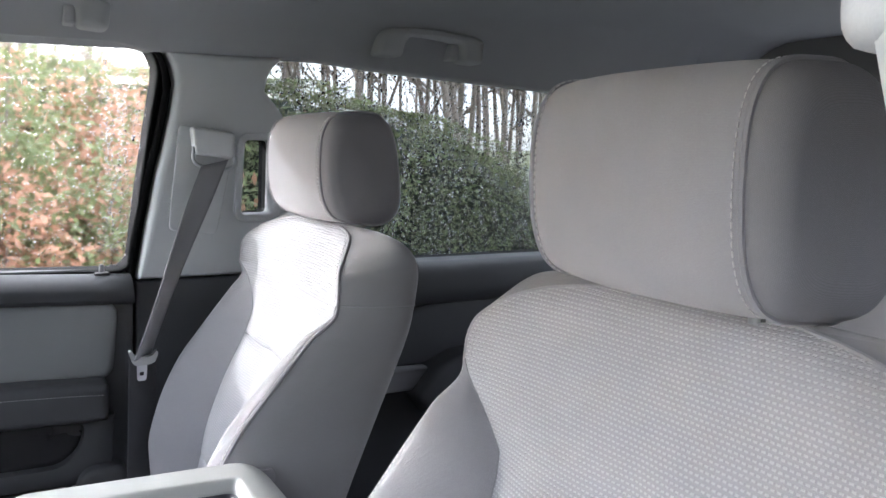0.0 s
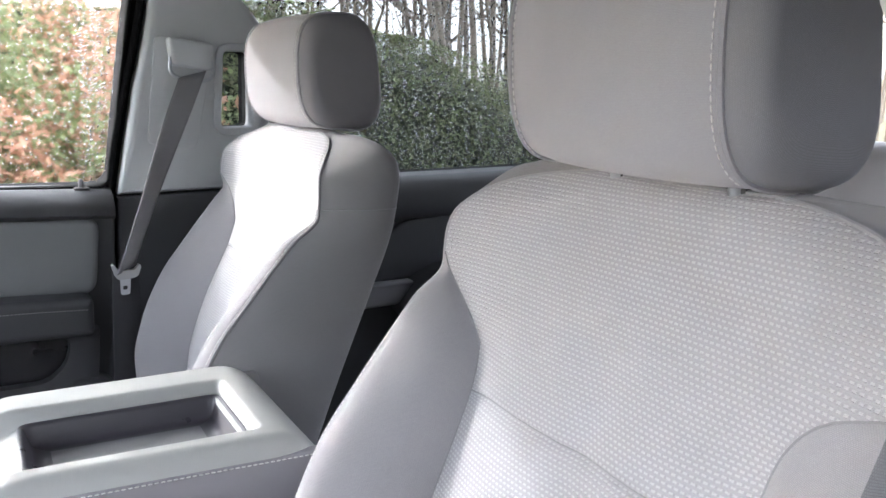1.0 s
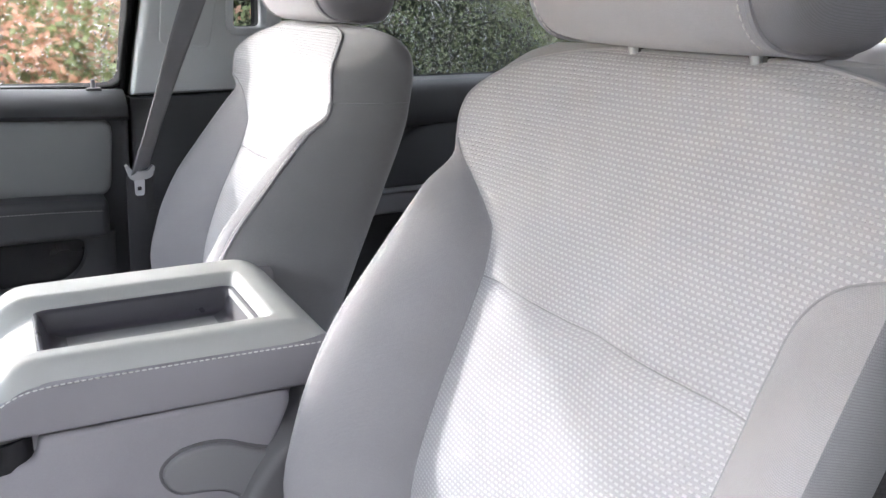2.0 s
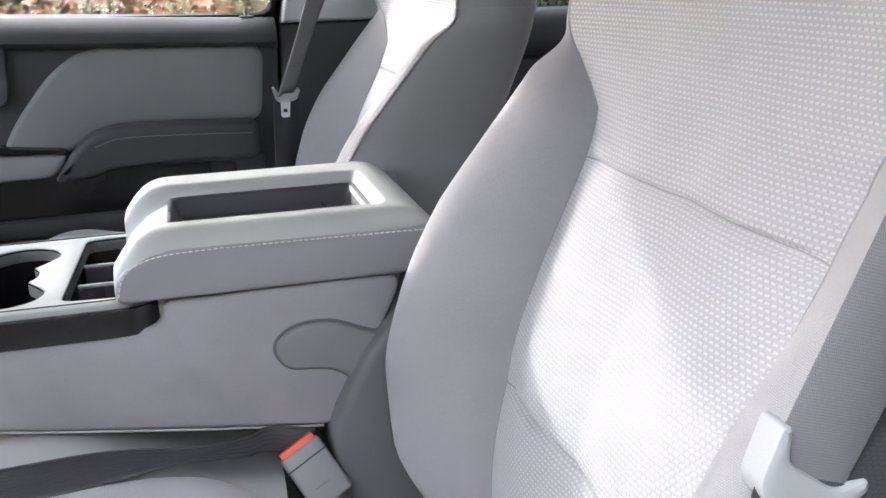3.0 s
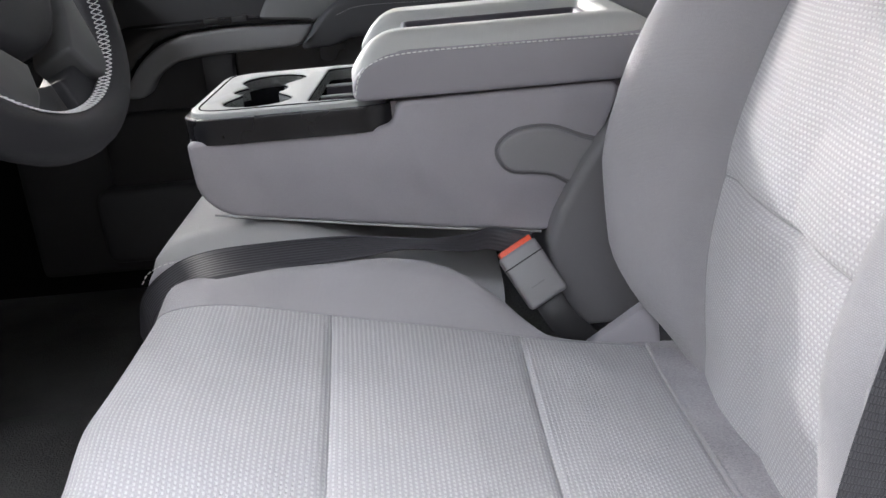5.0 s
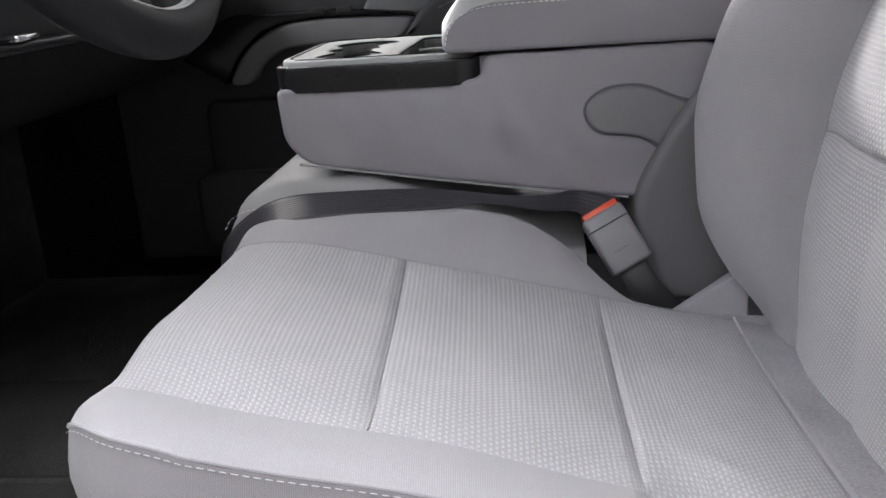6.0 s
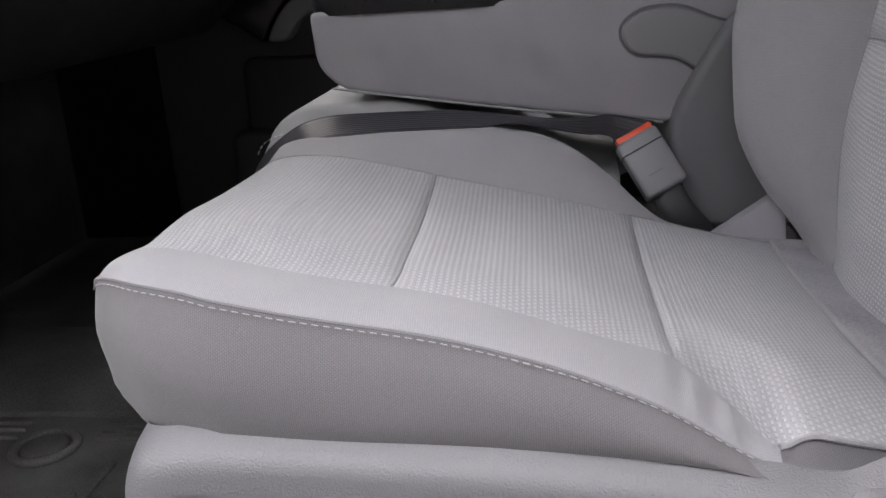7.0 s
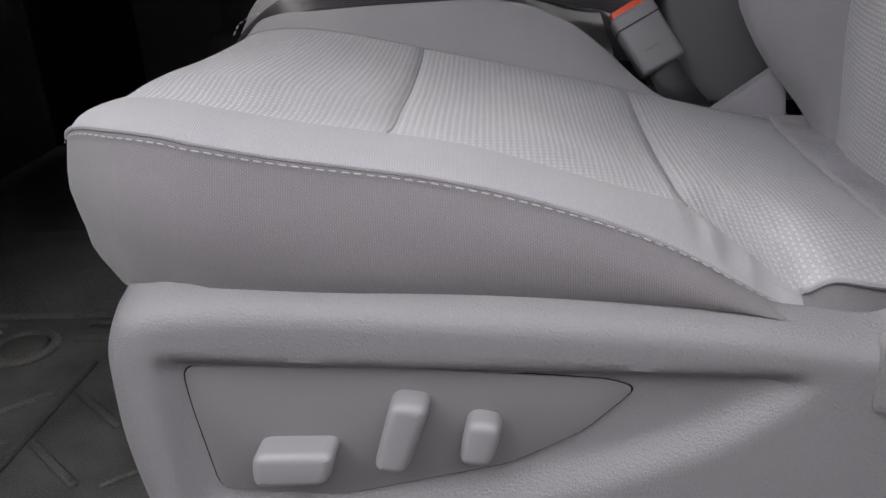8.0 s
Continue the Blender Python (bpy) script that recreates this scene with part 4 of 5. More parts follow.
        inner.append([P(y, z) for y, z in spline([(yi, zof(yi) + 0.002), (yi + 0.25 * (yin - yi), zof(yi) + 0.6 * hump + 0.002), (ycr, zof(yi) + hump), (yin - 0.004, zof(yi) + 0.7 * hump - 0.012)], 10)])
        inside.append([P(y, z) for y, z in spline([(yin - 0.004, zof(yi) + 0.7 * hump - 0.012), (yin + 0.004, zof(yi) - 0.03), (yin, 0.24)], 6)])
    side, outer, ins, inner, inside = map(np.array, (side, outer, ins, inner, inside))
    xr = np.array([r[0] for r in rows])
    k0, k1, k2 = (int(np.argmin(abs(xr - v))) for v in (-0.372, -0.206, -0.069))
    sheet("front_insert", ins[: k0 + 1], CLOTH_DASH, c, "pale grey cloth woven in dashes")
    sheet("middle_insert", ins[k0 : k1 + 1], CLOTH_DASH, c, "pale grey cloth woven in dashes")
    sheet("rear_insert", ins[k1 : k2 + 1], CLOTH_DASH, c, "pale grey cloth woven in dashes")
    sheet("rear_strip", ins[k2:], FELT, c, "matted grey felt strip")
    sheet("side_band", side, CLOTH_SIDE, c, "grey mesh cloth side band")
    kt = int(np.argmin(abs(xr + 0.161)))
    sheet("outer_bolster", outer[: kt + 1], CLOTH_PLAIN, c, "plain grey bolster")
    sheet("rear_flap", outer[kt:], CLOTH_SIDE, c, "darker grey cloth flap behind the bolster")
    sweep("flap_piping", outer[kt:, -1] + np.array((0, -0.001, 0.001)), ring(0.0017, 6), CLOTH_PLAIN, c, up=(0, 0, 1))
    sheet("inner_bolster", inner, CLOTH_PLAIN, c, "plain grey bolster")
    sheet("inner_band", inside, CLOTH_PLAIN, c)
    for line in (ins[8:k2, -1],):
        sweep("insert_seam", line + np.array((0, 0, 0.0004)), ring(0.0009, 6), SEAM_SHADE, c, up=(0, 0, 1))
    for k in (k0, k1):
        sweep("crease_seam", ins[k] + np.array((0, 0, 0.0004)), ring(0.0008, 6), SEAM_SHADE, c, up=(0, 0, 1))
    sweep("strip_seam", ins[k2] + np.array((0, 0, 0.0024)), ring(0.0024, 6), CLOTH_PLAIN, c, up=(0, 0, 1))
    edge = side[4:, -1]
    keep = edge[:, 0] < -0.15
    sweep("welt", edge[keep] + np.array((0, -0.0001, 0.0)), ring(0.0013, 6), CLOTH_PLAIN, c, up=(0, 1, 0))
    low = (side[4:, -2] * 0.40 + side[4:, -1] * 0.60 + np.array((0, -0.0018, 0.0010)))[keep]
    stitches("seam_stitching", low, THREAD_GREY, c, 0.0058, 0.0040, 0.00036)
    return c


def seat_base(s, yc):
    """The moulded side cover with its control panel and knobs."""
    b = thing_part("seat_base", s)
    us, vs = np.linspace(0, 1, 110), np.linspace(0, 1, 70)
    rows = []
    for v in vs:
        row = []
        for u in us:
            z = 0.08 + v * 0.30
            xf = float(cs(z, [0.08, 0.16, 0.252, 0.314, 0.348, 0.375], [-0.450, -0.479, -0.498, -0.504, -0.503, -0.495]))
            x = xf + u * (0.03 - xf)
            zt = float(cs(x, [-0.51, -0.495, -0.475, -0.44, -0.347, -0.165, -0.152, -0.135, -0.116, -0.06, 0.03], [0.344, 0.352, 0.362, 0.367, 0.3635, 0.3475, 0.345, 0.343, 0.351, 0.385, 0.44]))
            z = 0.08 + v * (zt - 0.08)
            zc = float(cs(x, [-0.49, -0.45, -0.16, 0.0], [0.336, 0.334, 0.323, 0.316]))
            za = float(cs(x, [-0.49, -0.35, -0.27, -0.205, -0.152, -0.12], [0.232, 0.243, 0.261, 0.286, 0.327, 0.36]))
            pocket = smooth(zc - z, -0.002, 0.006) * smooth(z - za, -0.006, 0.016) * smooth(x, -0.466, -0.454) * smooth(-x, 0.145, 0.175)
            y = -0.287 + 0.009 * pocket
            t = np.clip((z - (zt - 0.016)) / 0.016, 0, 1)
            y += 0.024 * (1 - math.sqrt(max(0, 1 - t * t)))
            t = np.clip(((xf + 0.035) - x) / 0.035, 0, 1)
            y += 0.045 * (1 - math.sqrt(max(0, 1 - t * t)))
            y += 0.02 * smooth(-z, -0.20, -0.08)
            row.append((x, yc + y, z))
        rows.append(row)
    sheet("side_cover", rows, PLASTIC_GREY, b, "grained grey plastic seat side cover")
    pan = rounded([(-0.453, 0.327), (-0.452, 0.306), (-0.445, 0.255), (-0.382, 0.252), (-0.297, 0.272), (-0.262, 0.290), (-0.237, 0.314), (-0.250, 0.3185), (-0.34, 0.3255)], 0.008)
    cen = np.mean(pan, axis=0)
    gap = [tuple(cen + (np.array(p) - cen) * (1 + 0.0010 / np.linalg.norm(np.array(p) - cen))) for p in pan]
    part("panel_gap", prism_bm(gap, "y", yc - 0.270, yc - 0.2785, 0.0), PLASTIC_BLACK, b)
    cp = part("control_panel", prism_bm(pan, "y", yc - 0.270, yc - 0.2798, 0.0008, 2), PANEL_GREY, b, "smooth grey switch panel")
    def knob(poly, depth):
        bm = prism_bm(rounded(poly, 0.007, 6), "y", yc - 0.277, yc - 0.279 - depth, 0.0048, 4)
        part("knob", bm, PLASTIC_SILVER_SOFT, cp, "pale grey seat knob")
    knob([(-0.422, 0.267), (-0.384, 0.269), (-0.378, 0.288), (-0.420, 0.287)], 0.018)
    knob([(-0.362, 0.276), (-0.346, 0.274), (-0.331, 0.312), (-0.350, 0.315)], 0.016)
    knob([(-0.321, 0.279), (-0.305, 0.277), (-0.298, 0.301), (-0.315, 0.304)], 0.014)
    part("bolt_cover", prism_bm(rounded([(-0.137, 0.305), (-0.105, 0.305), (-0.105, 0.345), (-0.134, 0.345)], 0.008), "y", yc - 0.28, yc - 0.2885, 0.001), PLASTIC_GREY, b)
    part("seat_frame", box_bm(-0.40, 0.05, yc - 0.20, yc + 0.22, 0.10, 0.28, 0.01), PLASTIC_DARK, b, "black steel seat frame")
    for x in (-0.36, 0.0):
        for y in (-0.17, 0.17):
            part("foot", box_bm(x - 0.03, x + 0.03, yc + y - 0.02, yc + y + 0.02, 0.0, 0.11, 0.004), PLASTIC_DARK, b)
    return b


PLASTIC_SILVER_SOFT = material("pale knob plastic", (0.225, 0.219, 0.229), 0.4, grain=900, bump=0.1, vary=0.03)
driver_seat = thing("driver_seat", "pale grey cloth driver seat with headrest and power controls", "seat", "front seats")
seat_back(driver_seat, 0.0)
headrest(driver_seat, 0.005)
cushion(driver_seat, 0.0)
seat_base(driver_seat, 0.0)
passenger_seat = copy_thing(driver_seat, pose(-0.014, 0.85, 0) @ Matrix.Diagonal((1, -1, 1, 1)))
passenger_seat.name = "passenger_seat"
tagged(passenger_seat, "pale grey cloth passenger seat with headrest and side bolsters")
for ob in passenger_seat.children:
    if ob.name.startswith("headrest"):
        ob.scale.z = 0.94
        ob.location = (0.013, 0, 0.99 * 0.06 - 0.004)


# ---- centre console and middle seat ----
VINYL_MID = material("mid grey vinyl", (0.375, 0.375, 0.372), 0.45, grain=1100, bump=0.25, vary=0.05)
TRAY_DARK = material("dark tray plastic", (0.060, 0.056, 0.068), 0.3, grain=900, bump=0.05)
TRAY_FLOOR = material("grey tray mat", (0.22, 0.22, 0.225), 0.55, grain=900, bump=0.1)


THREAD_WHITE = material("white thread", (0.80, 0.80, 0.78), 0.7, grain=2000)


def console():
    c = thing("center_console", "folded grey centre console with cup holders and padded lid", "console")
    y0, y1 = 0.305, 0.578
    side = rounded([(-0.520, 0.5385), (-0.533, 0.5365), (-0.5325, 0.520), (-0.530, 0.480), (-0.505, 0.455), (-0.30, 0.424), (-0.150, 0.404), (-0.125, 0.44), (-0.10, 0.50), (-0.07, 0.565), (-0.31, 0.562), (-0.314, 0.5385)], 0.025, 6)
    body = part("body", prism_bm(side, "y", y0 + 0.018, y0, 0.006, 3), VINYL_GREY, c, "grey vinyl console body")
    sweep("lower_piping", spline([(-0.515, y0 - 0.0005, 0.4575), (-0.42, y0 - 0.0005, 0.4425), (-0.30, y0 - 0.0005, 0.4245), (-0.165, y0 - 0.0005, 0.4065)], 24), ring(0.0013, 6), VINYL_MID, body, "pale piping")
    part("far_side", prism_bm(side, "y", y1 - 0.018, y1, 0.006, 3), VINYL_GREY, body)
    core = [(-0.520, 0.466), (-0.30, 0.428), (-0.150, 0.408), (-0.10, 0.50), (-0.07, 0.562), (-0.325, 0.560), (-0.335, 0.470)]
    part("core", prism_bm(core, "y", y0 + 0.017, y1 - 0.017, 0), VINYL_GREY, body)
    part("front_wall", prism_bm(rounded([(-0.532, 0.540), (-0.529, 0.480), (-0.505, 0.457), (-0.498, 0.470), (-0.515, 0.540)], 0.006), "y", y0 + 0.014, y1 - 0.014, 0), VINYL_GREY, body)
    band_out = rounded([(-0.538, y0 - 0.003), (-0.309, y0 - 0.003), (-0.309, y1 + 0.003), (-0.538, y1 + 0.003)], 0.048, 8)
    band_in = rounded([(-0.530, y0 + 0.006), (-0.306, y0 + 0.006), (-0.306, y1 - 0.006), (-0.530, y1 - 0.006)], 0.044, 8)
    part("trim_band", prism_bm(band_out, "z", 0.5335, 0.5605, 0.002, 2, [[(min(x, -0.322), y) for x, y in band_in]]), PLASTIC_BLACK, c, "black gloss trim band")
    # plate with the cup opening and the slot
    cup = []
    for a in range(120):
        th = 2 * math.pi * a / 120
        best = 0
        for cy, r in ((0.371, 0.038), (0.435, 0.031), (0.500, 0.039)):
            d = np.array((math.cos(th), math.sin(th)))
            o = np.array((0, 0.435 - cy))
            bq = float(d @ o)
            disc = bq * bq - (o @ o - r * r)
            if disc > 0:
                best = max(best, -bq + math.sqrt(disc))
        cup.append((-0.463 + best * math.cos(th), 0.435 + best * math.sin(th)))
    cup = [(x - 0.007 * math.exp(-(((y - 0.435) / 0.03) ** 2)), y) for x, y in cup]
    for _ in range(1):
        q = np.array(cup)
        cup = [tuple(v) for v in 0.25 * np.roll(q, 1, axis=0) + 0.5 * q + 0.25 * np.roll(q, -1, axis=0)]
    slot = rounded([(-0.405, 0.335), (-0.345, 0.33), (-0.345, 0.555), (-0.400, 0.550)], 0.012)
    plate = rounded([(-0.533, 0.312), (-0.320, 0.310), (-0.320, 0.573), (-0.533, 0.571)], 0.046, 8)
    pl = part("cup_plate", prism_bm(plate, "z", 0.550, 0.566, 0.004, 2, [cup, slot]), PLASTIC_SILVER, c, "silver grey cup holder plate")
    groove = inset(plate, 0.0095)
    sweep("plate_groove", [(x, y, 0.5661) for x, y in np.vstack([groove, groove[:1]])], ring(0.0010, 6), PLASTIC_BLACK, pl, "dark groove round the plate")
    well = [[(x, y, z) for x, y in cup + cup[:1]] for z in (0.564, 0.55, 0.50, 0.475)]
    sheet("cup_well", well, PLASTIC_BLACK, pl, "black cup well")
    part("cup_floor", prism_bm(cup, "z", 0.472, 0.476, 0), PLASTIC_BLACK, pl)
    part("slot_floor", prism_bm(slot, "z", 0.48, 0.486, 0), PLASTIC_BLACK, pl)
    sheet("slot_wall", [[(x, y, z) for x, y in slot + slot[:1]] for z in (0.564, 0.53, 0.486)], PLASTIC_BLACK, pl)
    for y in (0.405, 0.475):
        part("divider", box_bm(-0.398, -0.346, y - 0.0015, y + 0.0015, 0.49, 0.554, 0.001, 1), TRAY_DARK, pl)
        part("divider_edge", box_bm(-0.398, -0.346, y - 0.0017, y + 0.0017, 0.5545, 0.5575, 0.0008, 1), PLASTIC_SILVER, pl)
    # padded lid: two raised arms joined at the rear round a lower channel
    X0, X1 = -0.352, -0.022
    us, vs = np.linspace(0, 1, 110), np.linspace(0, 1, 96)
    rows = []
    for u in us:
        row = []
        x = X0 + u * (X1 - X0)
        for v in vs:
            y = 0.302 + v * 0.274
            ex = min((x - X0) / 0.055, (X1 - x) / 0.06, 1)
            ey = min((y - 0.302) / 0.022, (0.576 - y) / 0.022, 1)
            z = 0.597 + 0.036 * (1 - (1 - max(ex, 0)) ** 2.6) * 1.0 - 0.020 * (1 - max(ey, 0)) ** 2.2
            ch = smooth(y, 0.336, 0.352) * smooth(-y, -0.510, -0.494) * smooth(-x, 0.080, 0.090)
            z -= ch * (0.012 + 0.014 * smooth(-x, 0.27, 0.34))
            hole = smooth(y, 0.362, 0.367) * smooth(-y, -0.486, -0.481) * smooth(x, -0.298, -0.292) * smooth(-x, 0.094, 0.100)
            z -= hole * 0.030
            row.append((x, y, z))
        rows.append(row)
    lid = sheet("lid", rows, VINYL_LIGHT, c, "padded light grey lid")
    lo = rounded([(X0, 0.566), (X1, 0.566), (X1 + 0.004, 0.606), (X1, 0.614), (X0 + 0.05, 0.6155), (X0 + 0.012, 0.601), (X0, 0.585)], 0.010)
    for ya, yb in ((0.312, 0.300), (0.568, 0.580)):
        part("lid_side", prism_bm(lo, "y", ya, yb, 0.005, 3), VINYL_SIDE, lid, "grey lid side, partly darkened for shade")
    part("lid_core", box_bm(X0 + 0.004, X1 - 0.002, 0.306, 0.574, 0.567, 0.580, 0.005), VINYL_LIGHT, lid)
    line = spline([(X0 + 0.003, 0.2994, 0.574), (X0 + 0.008, 0.2994, 0.591), (X0 + 0.022, 0.2994, 0.604), (X0 + 0.055, 0.2994, 0.6115), (-0.20, 0.2994, 0.6125), (X1 - 0.01, 0.2994, 0.6105)], 90)
    stitches("lid_stitching", line, THREAD_WHITE, lid, 0.0058, 0.0044, 0.0007)
    rim = rounded([(-0.302, 0.357), (-0.088, 0.357), (-0.088, 0.491), (-0.302, 0.491)], 0.016, 6)
    dish = []
    for d, z in ((0.0, 0.6195), (0.0012, 0.6222), (0.004, 0.6218), (0.006, 0.6190), (0.012, 0.602), (0.016, 0.5985), (0.030, 0.598)):
        q = inset(rim, d)
        dish.append([(u, v, z) for u, v in np.vstack([q, q[:1]])])
    tr = sheet("tray", dish, TRAY_DARK, lid, "dark grey tray set into the lid")
    part("tray_floor", prism_bm([tuple(q) for q in inset(rim, 0.015)], "z", 0.594, 0.5975, 0), TRAY_FLOOR, tr, "pale grey tray floor")
    # hinge paddle and bracket on the driver's side
    pad = spline([(-0.085, 0.500), (-0.115, 0.508), (-0.150, 0.522), (-0.185, 0.521), (-0.205, 0.508), (-0.206, 0.492), (-0.193, 0.478), (-0.168, 0.475), (-0.148, 0.470), (-0.120, 0.452), (-0.100, 0.455)], 40)
    # Darker rim painted in for the shade round the hinge cover.
    part("hinge_shade", prism_bm([tuple(q) for q in inset(pad, -0.0030)], "y", 0.312, 0.3038, 0.0), SHADE_GREY, c)
    part("hinge_cover", prism_bm([tuple(p) for p in pad], "y", 0.312, 0.297, 0.004, 3), HINGE_GREY, c, "smooth grey hinge cover")
    br = spline([(-0.150, 0.30), (-0.160, 0.40), (-0.135, 0.46), (-0.110, 0.50), (-0.080, 0.525), (-0.03, 0.53), (-0.01, 0.45), (-0.02, 0.30)], 40)
    part("hinge_bracket", prism_bm([tuple(p) for p in br], "y", 0.56, 0.276, 0.010, 3), BRACKET_GREY, c, "grey plastic hinge bracket")
    return c


console()


def middle_seat():
    m = thing("middle_seat", "light grey vinyl middle seat cushion below the console", "seat")
    rows = []
    for u in np.linspace(0, 1, 40):
        x = -0.600 + u * 0.39
        row = []
        for v in np.linspace(0, 1, 30):
            y = 0.290 + v * 0.31
            ex = np.clip((x + 0.600) / 0.075, 0, 1)
            ey = np.clip(min(v, 1 - v) * 0.36 / 0.03, 0, 1)
            z = 0.378 + 0.062 * math.sqrt(1 - (1 - ex) ** 2.4) - 0.03 * (1 - math.sqrt(1 - (1 - ey) ** 2.2)) - 0.09 * smooth(u, 0.35, 1.0)
            row.append((x, y, z))
        rows.append(row)
    sheet("top_cover", rows, VINYL_MID, m, "light grey vinyl top")
    side = rounded([(-0.600, 0.387), (-0.597, 0.30), (-0.55, 0.25), (-0.26, 0.25), (-0.25, 0.33), (-0.32, 0.36), (-0.48, 0.410), (-0.53, 0.418), (-0.585, 0.41)], 0.012)
    part("side_band", prism_bm(side, "y", 0.598, 0.288, 0.006, 3), VINYL_GREY, m, "grey vinyl side band")
    line = spline([(-0.602, 0.2865, 0.392), (-0.590, 0.2865, 0.406), (-0.555, 0.2865, 0.414), (-0.45, 0.286, 0.405), (-0.38, 0.286, 0.385)], 60)
    stitches("seam_stitching", line, THREAD, m, 0.007, 0.005, 0.0006)
    part("plinth", box_bm(-0.55, 0.0, 0.30, 0.60, 0.0, 0.25, 0.01), CARPET, m)
    return m


middle_seat()


def ribbed(name, colour, pitch):
    """Belt webbing with fine ribs along its length and a satin face."""
    m = material(name, colour, 0.42, grain=1600, bump=0, vary=0.12)
    n, l = m.node_tree.nodes, m.node_tree.links
    co = n.new("ShaderNodeTexCoord")
    w = n.new("ShaderNodeTexWave")
    w.bands_direction = "X"
    w.inputs["Scale"].default_value = 0.314 / pitch
    w.inputs["Distortion"].default_value = 0.0
    l.new(co.outputs["UV"], w.inputs["Vector"])
    bp = n.new("ShaderNodeBump")
    bp.inputs["Strength"].default_value, bp.inputs["Distance"].default_value = 0.5, 0.0008
    l.new(w.outputs["Fac"], bp.inputs["Height"])
    l.new(bp.outputs[0], n["Principled BSDF"].inputs["Normal"])
    return m


LAP_WEBBING = ribbed("black ribbed webbing", (0.045, 0.044, 0.050), 0.0045)


def lap_belt():
    b = thing("lap_belt", "black lap belt lying along the driver seat", "seat belt")
    edge = [((-0.622, 0.305, 0.325), (-0.600, 0.262, 0.318)), ((-0.606, 0.290, 0.375), (-0.579, 0.245, 0.370)), ((-0.566, 0.272, 0.412), (-0.541, 0.222, 0.402)), ((-0.520, 0.254, 0.433), (-0.507, 0.202, 0.421)), ((-0.455, 0.259, 0.4355), (-0.451, 0.214, 0.423)), ((-0.37, 0.268, 0.4320), (-0.357, 0.232, 0.422)), ((-0.29, 0.270, 0.421), (-0.313, 0.244, 0.422)), ((-0.245, 0.284, 0.417), (-0.250, 0.268, 0.405)), ((-0.22, 0.300, 0.416), (-0.222, 0.286, 0.398)), ((-0.175, 0.296, 0.408), (-0.178, 0.290, 0.376))]
    far, near = spline([e[0] for e in edge], 60), spline([e[1] for e in edge], 60)
    sheet("webbing", [[f * (1 - t) + n * t for t in np.linspace(0, 1, 9)] for f, n in zip(far, near)], LAP_WEBBING, b, thick=0.0018)
    for row in (far, near):
        sweep("selvedge", row + np.array((0, 0, 0.0004)), ring(0.0012, 6), LAP_WEBBING, b)
    return b


lap_belt()


def buckle():
    b = thing("belt_buckle", "grey seat belt buckle with red release button", "buckle")
    A, Bq, Cq, Dq = (Vector(v) for v in ((-0.216, 0.272, 0.391), (-0.177, 0.282, 0.412), (-0.149, 0.254, 0.357), (-0.181, 0.252, 0.341)))
    top, low = (A + Bq) / 2, (Cq + Dq) / 2
    zax = (top - low).normalized()
    xax = (Bq - A).normalized()
    yax = zax.cross(xax).normalized()
    xax = yax.cross(zax)
    m = Matrix((xax, yax, zax)).transposed().to_4x4()
    m.translation = (top + low) / 2 + yax * 0.012
    L, W, T = (top - low).length * 1.04, 0.046, 0.026
    bm = box_bm(-W / 2, W / 2, -T / 2, T / 2, -L / 2, L / 2 - 0.003, 0.0045, 3)
    bm.transform(m)
    body = part("body", bm, PLASTIC_MID, b)
    bm = box_bm(-W / 2 + 0.003, W / 2 - 0.003, -T / 2 + 0.0025, T / 2 - 0.007, L / 2 - 0.012, L / 2 + 0.0025, 0.002, 2)
    bm.transform(m)
    part("release_button", bm, RED, body, "red release button")
    bm = box_bm(-W / 2 - 0.0006, W / 2 + 0.0006, -T / 2 - 0.0006, T / 2 + 0.0006, L / 2 - 0.019, L / 2 - 0.0175, 0.0)
    bm.transform(m)
    part("split_line", bm, PLASTIC_DARK, body)
    bm = box_bm(-0.010, 0.006, -T / 2 - 0.0005, -T / 2 + 0.0006, -0.014, -0.0125, 0.0)
    bm.transform(m)
    part("mark", bm, PLASTIC_GREY, body)
    p = (Cq + Dq) / 2
    sweep("stalk", spline([tuple(p + zax * 0.01 + yax * 0.012), tuple(p - zax * 0.03 + yax * 0.012), (-0.12, 0.262, 0.28), (-0.10, 0.262, 0.22)], 14), band(0.032, 0.006), PLASTIC_DARK, b, "black buckle stalk", up=(0, -1, 0.3))
    return b


buckle()
wedge = tagged(part("hinge_wedge", prism_bm(rounded([(-0.132, 0.300), (-0.064, 0.347), (-0.056, 0.343), (-0.052, 0.27), (-0.13, 0.27)], 0.004), "y", 0.241, 0.226, 0.003, 2), VINYL_SIDE), "grained grey plastic hinge wedge at the seat's root", "trim")
belt_set("seat_belt", -1, (0.080, -0.340, 1.030), (-0.022, -0.264, 0.648), (-0.098, -0.292, 0.352), "front seat belts")


